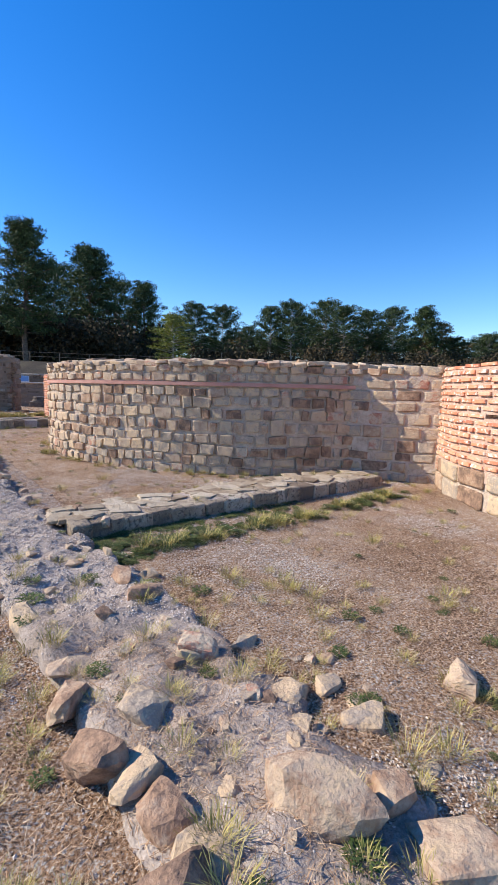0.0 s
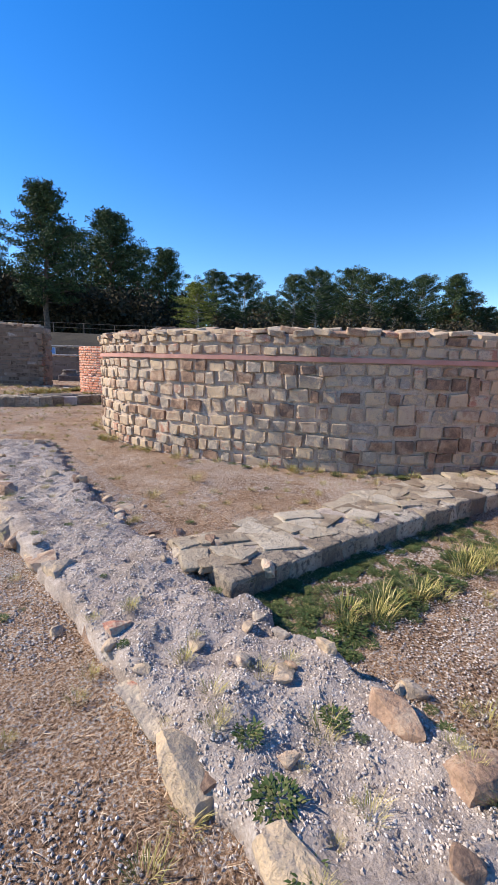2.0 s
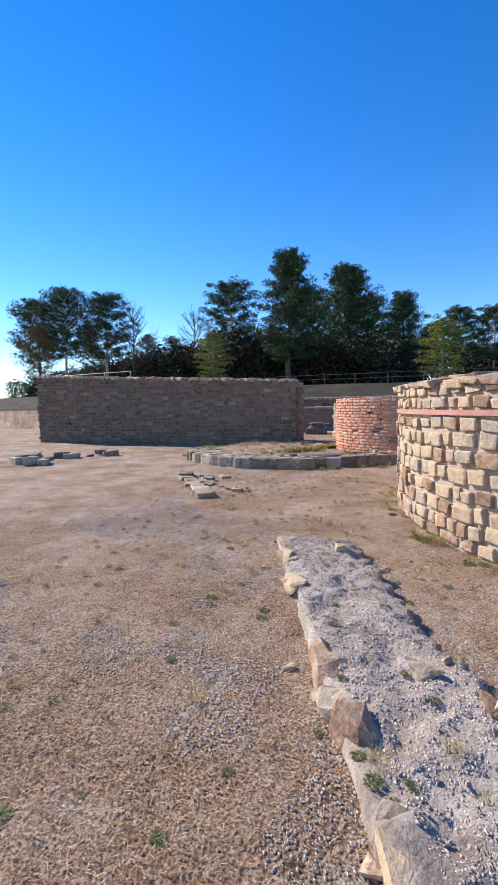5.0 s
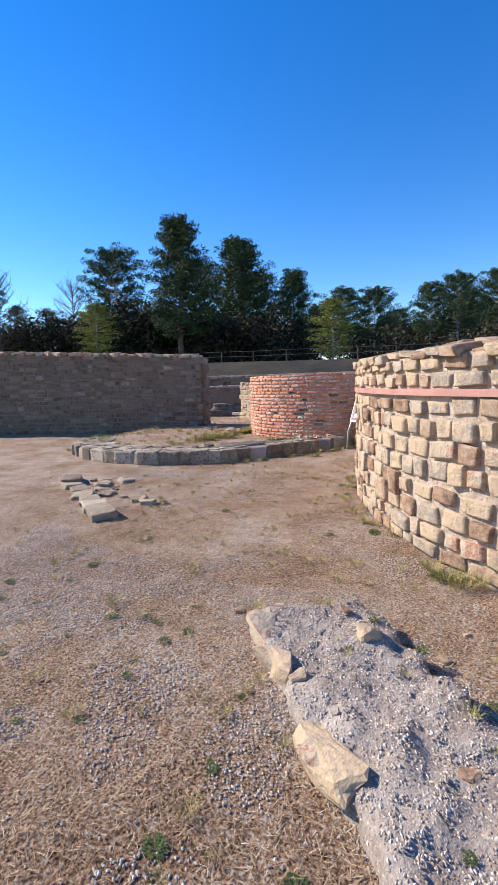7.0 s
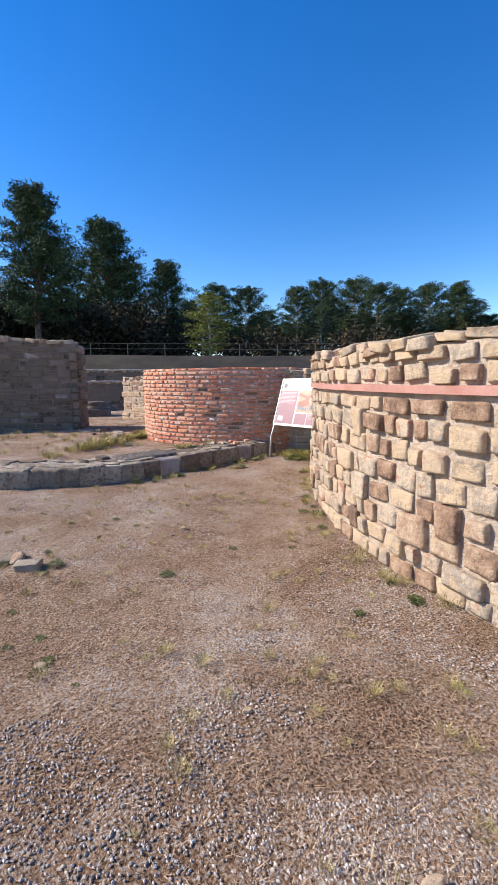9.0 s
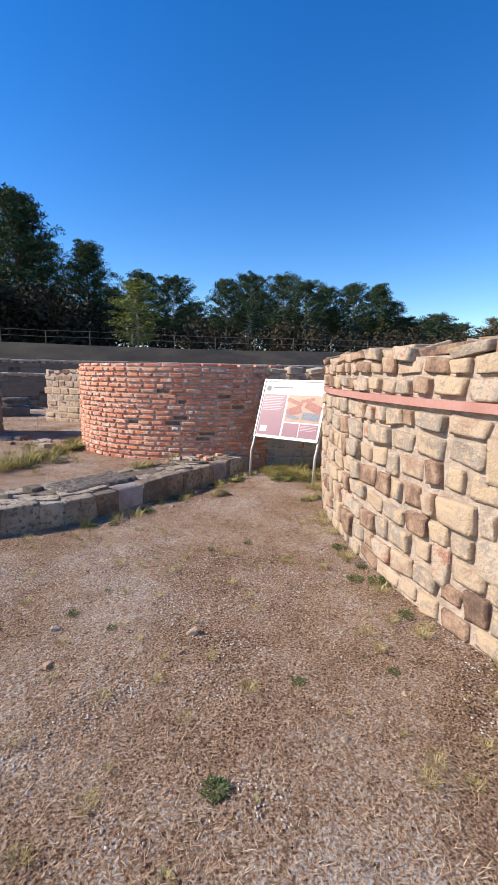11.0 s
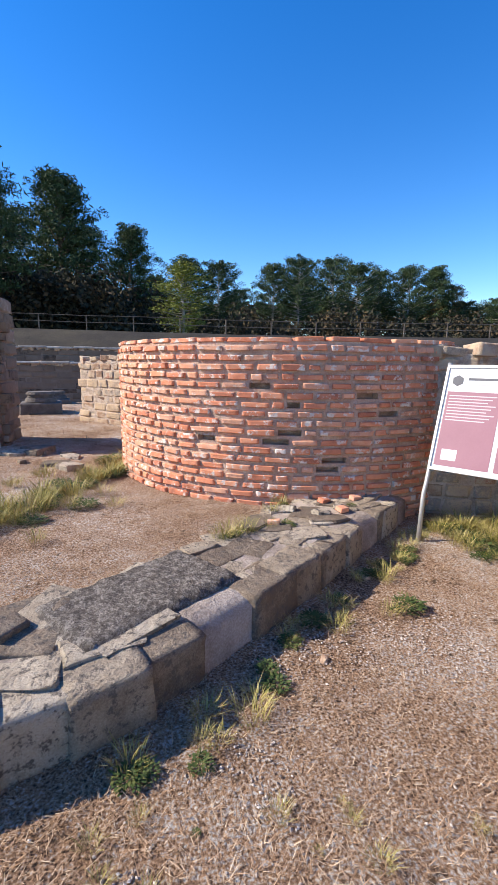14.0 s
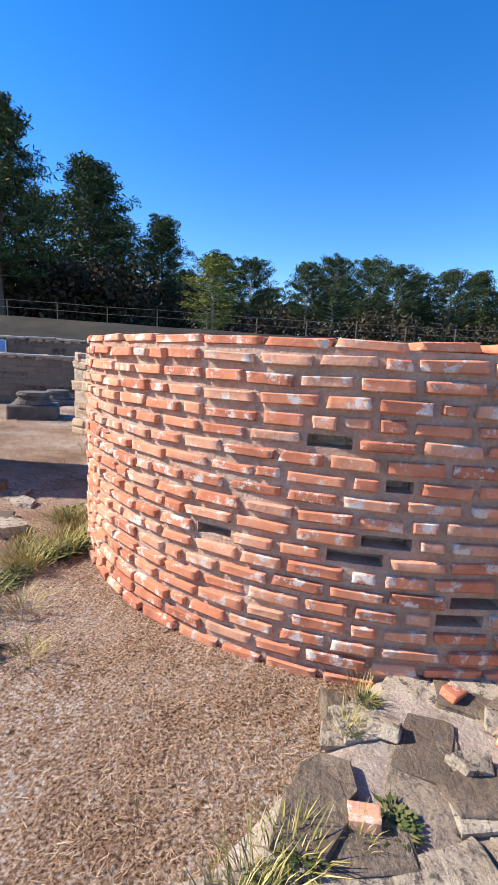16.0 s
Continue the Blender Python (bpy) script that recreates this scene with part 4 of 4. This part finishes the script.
for i in range(64):
    x = -85 + i * 2.5 + r3.uniform(-1, 1)
    y = (62 + 0.35 * abs(x + 40) + r3.uniform(0, 10)) if x < -18 else 96 + r3.uniform(0, 14)
    PLANTED.append((r3.choice(("q", "q", "b")), x, y, r3.uniform(10.5, 13.5) + (1.5 if x > -18 else 0)))
for i, (kind, x, y, top) in enumerate(PLANTED):
    g = gz(x, y)
    h = (top - g) / 10
    wide = h * (2.1 if kind == "birch" else 1.0) * r3.uniform(0.95, 1.15) * (1.45 if i >= len(TREES) else 1.0) * (1.0 if kind != "p" else 1.12)
    model = MODELS[kind][i % len(MODELS[kind])]
    m = pose(x, y, g, 0, 0, r3.uniform(0, 360)) @ Matrix.Diagonal((wide, wide, h, 1))
    if model.name not in used:
        used.add(model.name)
        model.matrix_basis = m
    else:
        ob = copy_thing(model, Matrix.Identity(4))
        ob.matrix_basis = m

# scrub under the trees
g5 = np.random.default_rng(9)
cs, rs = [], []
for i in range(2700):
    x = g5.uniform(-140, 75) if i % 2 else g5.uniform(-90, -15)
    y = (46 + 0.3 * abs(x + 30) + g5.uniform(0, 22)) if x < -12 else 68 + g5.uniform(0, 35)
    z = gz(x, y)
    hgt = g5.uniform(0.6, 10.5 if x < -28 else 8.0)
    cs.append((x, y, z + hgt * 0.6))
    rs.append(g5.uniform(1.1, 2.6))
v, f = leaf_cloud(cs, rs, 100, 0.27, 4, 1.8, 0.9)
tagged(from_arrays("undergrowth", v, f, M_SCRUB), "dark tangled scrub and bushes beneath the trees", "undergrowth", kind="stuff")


# ---- grass, gravel and weeds ----
def patchy(x, y):
    return noise.noise((x * 0.7, y * 0.7, 9)) + 0.5 * noise.noise((x * 2.3, y * 2.3, 3))


def blades(name, count, region, length, width, mat, label, seed, upright=0.25, want=None):
    q = random.Random(seed)
    vs, fs = [], []
    while len(fs) < count:
        x, y = q.uniform(region[0], region[1]), q.uniform(region[2], region[3])
        if drum_gap(x, y) < 0 or math.hypot(x - BCX, y - BCY) < BRR:
            continue
        if want and not want(x, y, q):
            continue
        z = top_z(x, y) + 0.006
        a = q.uniform(0, 6.283)
        ln = length * q.uniform(0.4, 1.3)
        rise = q.random() ** 2 * upright
        w = width * q.uniform(0.6, 1.4)
        dx, dy = math.cos(a), math.sin(a)
        b = len(vs)
        vs += [(x - dy * w, y + dx * w, z), (x + dy * w, y - dx * w, z), (x + dx * ln, y + dy * ln, z + 0.004 + ln * rise)]
        fs.append((b, b + 1, b + 2))
    return tagged(from_arrays(name, vs, fs, mat), label, "grass", kind="stuff")


blades("dry_grass", 360000, (-8, 3.8, 0.3, 17.4), 0.045, 0.0013, M_STRAW, "short flattened dry straw over the ground", 1, 0.5, lambda x, y, q: (patchy(x, y) < 0.12 or q.random() < 0.25) and (y < 2.4 or top_z(x, y) < gz(x, y) + 0.015))
blades("dry_grass_far", 16000, (-15, -8.2, 14.8, 24), 0.10, 0.004, M_STRAW, "dry grass among the ruins", 2, 0.9)


def pebbles(count, region, seed, on_wall=False):
    q = random.Random(seed)
    vs, fs = [], []
    while len(fs) < count * 6:
        x, y = q.uniform(region[0], region[1]), q.uniform(region[2], region[3])
        if drum_gap(x, y) < 0 or math.hypot(x - BCX, y - BCY) < BRR or (not on_wall and patchy(x, y) < 0.12 and q.random() < 0.93):
            continue
        if not on_wall and y > 9 and q.random() < 0.6:
            continue
        if on_wall and abs((x - 1.0) * 0.773 + (y - 1.3) * 0.634 - 0.35) > 0.5 or (on_wall and y < 2.5 and q.random() < 0.9):
            continue
        s = (q.uniform(0.003, 0.0075) if on_wall else q.uniform(0.0035, 0.0095)) * (1.5 if on_wall and q.random() < 0.25 else 1)
        z = top_z(x, y) if on_wall else gz(x, y) + 0.004
        tall = 1.1 if on_wall else 1.0
        b = len(vs)
        a = q.random() * 6
        c1, s1 = math.cos(a) * s, math.sin(a) * s
        vs += [(x + c1, y + s1, z), (x - s1 * 0.8, y + c1 * 0.8, z), (x - c1, y - s1, z), (x + s1 * 0.7, y - c1 * 0.7, z), (x + c1 * 0.3, y + s1 * 0.3, z + s * 0.55 * tall), (x - c1 * 0.4, y - s1 * 0.3, z + s * 0.5 * tall)]
        fs += [(b, b + 1, b + 4), (b + 1, b + 2, b + 5), (b + 1, b + 5, b + 4), (b + 2, b + 3, b + 5), (b + 3, b, b + 4), (b + 3, b + 4, b + 5)]
    tagged(from_arrays("loose_mortar" if on_wall else "gravel", vs, fs, M_GRAVEL), "pale grey loose gravel strewn over the path", "gravel", kind="stuff")


pebbles(130000, (-8, 4, 0, 14), 6)
pebbles(60000, (-4.6, 1.8, 0.9, 8.2), 16, True)


def weed(kind, seed, n, length):
    q = random.Random(seed)
    vs, fs = [], []
    for i in range(n):
        a, r = q.uniform(0, 6.283), q.random() ** 0.6
        x, y = math.cos(a) * r * 0.5, math.sin(a) * r * 0.5
        out = q.uniform(0.2, 0.9) if kind == "tuft" else q.uniform(0.4, 1.2)
        ln = length * q.uniform(0.5, 1.2)
        a2 = a + q.uniform(-0.9, 0.9)
        w = (0.013 if kind == "tuft" else 0.045) * q.uniform(0.7, 1.3)
        dx, dy = math.cos(a2), math.sin(a2)
        b = len(vs)
        z0 = 0.0 if kind == "tuft" else q.uniform(0, 0.35)
        up = ln * (1.0 if kind == "tuft" else 0.25)
        vs += [(x, y, z0), (x + dx * out * ln * 0.4 - dy * w, y + dy * out * ln * 0.4 + dx * w, z0 + up * 0.6), (x + dx * out * ln * 0.4 + dy * w, y + dy * out * ln * 0.4 - dx * w, z0 + up * 0.6), (x + dx * out * ln, y + dy * out * ln, z0 + up)]
        fs += [(b, b + 1, b + 2), (b + 1, b + 3, b + 2)]
    return vs, fs


TUFTS = [weed("tuft", s, 80, 1.0) for s in range(4)]
LEAFY = [weed("leafy", s + 9, 200, 0.24) for s in range(4)]
GROWN = {"tuft": ([], []), "weed": ([], [])}


def plant(kind, x, y, s, z=None):
    src = (TUFTS if kind == "tuft" else LEAFY)[rng.randrange(4)]
    vs, fs = GROWN[kind]
    m = pose(x, y, top_z(x, y) if z is None else z, 0, 0, rng.uniform(0, 360)) @ Matrix.Diagonal((s, s, s * rng.uniform(0.5, 0.9), 1))
    b = len(vs)
    vs += [m @ Vector(v) for v in src[0]]
    fs += [[i + b for i in f] for f in src[1]]


r4 = random.Random(12)
for x, y in ((0.95, 1.92), (1.2, 1.35), (0.45, 1.75), (1.62, 1.55), (1.85, 1.6), (0.3, 1.3), (2.15, 2.0), (1.35, 2.2), (0.15, 1.9), (0.75, 2.3), (1.75, 1.3), (-0.15, 2.15), (-0.05, 2.0)):
    plant("tuft", x, y, r4.uniform(0.06, 0.12))
for i in range(110):
    a = radians(r4.uniform(-250, -75))
    out = drum_r(math.degrees(a)) + r4.uniform(0.03, 0.22)
    plant("tuft" if i % 3 else "weed", DCX + out * math.cos(a), DCY + out * math.sin(a), r4.uniform(0.06, 0.15))
for i in range(90):
    f = r4.random()
    plant("weed" if i % 3 else "tuft", 0.0 + 2.9 * f + r4.uniform(0.1, 0.4), 3.75 + 2.6 * f - r4.uniform(0.1, 0.3), r4.uniform(0.08, 0.18))
for i in range(320):
    f, d = r4.random() ** 1.5, r4.random() ** 1.4 * 0.7
    plant("weed", -0.2 + 1.9 * f + 0.68 * d, 3.84 + 1.7 * f - 0.73 * d, r4.uniform(0.04, 0.10))
for i in range(70):
    x, y = r4.uniform(-7, 3.5), r4.uniform(1, 11)
    if drum_gap(x, y) > 0.1:
        plant("weed" if i % 2 else "tuft", x, y, r4.uniform(0.06, 0.15))
for x, y, s in ((-7.7, 15.2, 0.3), (-7.4, 15.6, 0.34), (-8.1, 15.4, 0.3), (-7.4, 16.8, 0.4), (-7.6, 17.4, 0.45), (-7.35, 17.9, 0.5), (-7.9, 16.4, 0.3), (-4.05, 14.9, 0.3), (-4.1, 15.3, 0.28), (-3.6, 15.0, 0.32), (-3.3, 14.9, 0.3), (-3.9, 14.7, 0.25), (-5.0, 14.05, 0.26), (-5.6, 13.95, 0.22), (-4.7, 14.75, 0.2), (-5.65, 14.85, 0.2), (-5.0, 15.3, 0.12)):
    plant("tuft", x, y, s * 0.42)
    plant("weed", x + 0.12, y + 0.05, s * 0.7)
for i in range(60):
    x, y = r4.uniform(-11.5, -7), r4.uniform(13.8, 17.3)
    plant("tuft", x, y, r4.uniform(0.1, 0.2))
for i in range(80):
    plant("tuft" if i % 4 else "weed", r4.uniform(-4.1, -2.9), r4.uniform(14.7, 15.6), r4.uniform(0.08, 0.2))
for i in range(60):
    f = r4.random()
    plant("tuft" if i % 3 else "weed", -7.9 + 0.7 * f + r4.uniform(-0.25, 0.1), 14.9 + 2.6 * f, r4.uniform(0.1, 0.26))
for i in range(45):
    f = r4.random()
    plant("weed" if i % 3 == 0 else "tuft", -6.5 + 2.2 * f + r4.uniform(0.05, 0.3), 13.1 + 2.5 * f - r4.uniform(0.05, 0.2), r4.uniform(0.05, 0.13))
for i in range(150):
    plant("tuft" if i % 4 else "weed", r4.uniform(-0.4, 2.6), r4.uniform(0.7, 3.2), r4.uniform(0.04, 0.11))
for x, y, sz in ((-5.95, 14.72, 0.15), (-5.85, 14.8, 0.17), (-6.02, 14.66, 0.14), (-5.6, 15.25, 0.1), (-5.5, 15.4, 0.12)):
    plant("tuft", x, y, sz, 0.24)
    plant("weed", x + 0.03, y, sz * 0.7, 0.25)
for i in range(1500):
    x, y = r4.uniform(-7.5, 3.5), r4.uniform(0.6, 13.0)
    if drum_gap(x, y) > 0.1 and patchy(x + 5, y) > -0.25:
        plant("weed" if r4.random() < (0.55 if y < 8 and x < -1 else 0.2) else "tuft", x, y, r4.uniform(0.025, 0.075))
tagged(from_arrays("grass_tufts", *GROWN["tuft"], M_TUFT), "yellowing tufts of dry grass", "grass", kind="stuff")
tagged(from_arrays("weeds", *GROWN["weed"], M_WEED), "low green weeds on dry ground", "weed", kind="stuff")
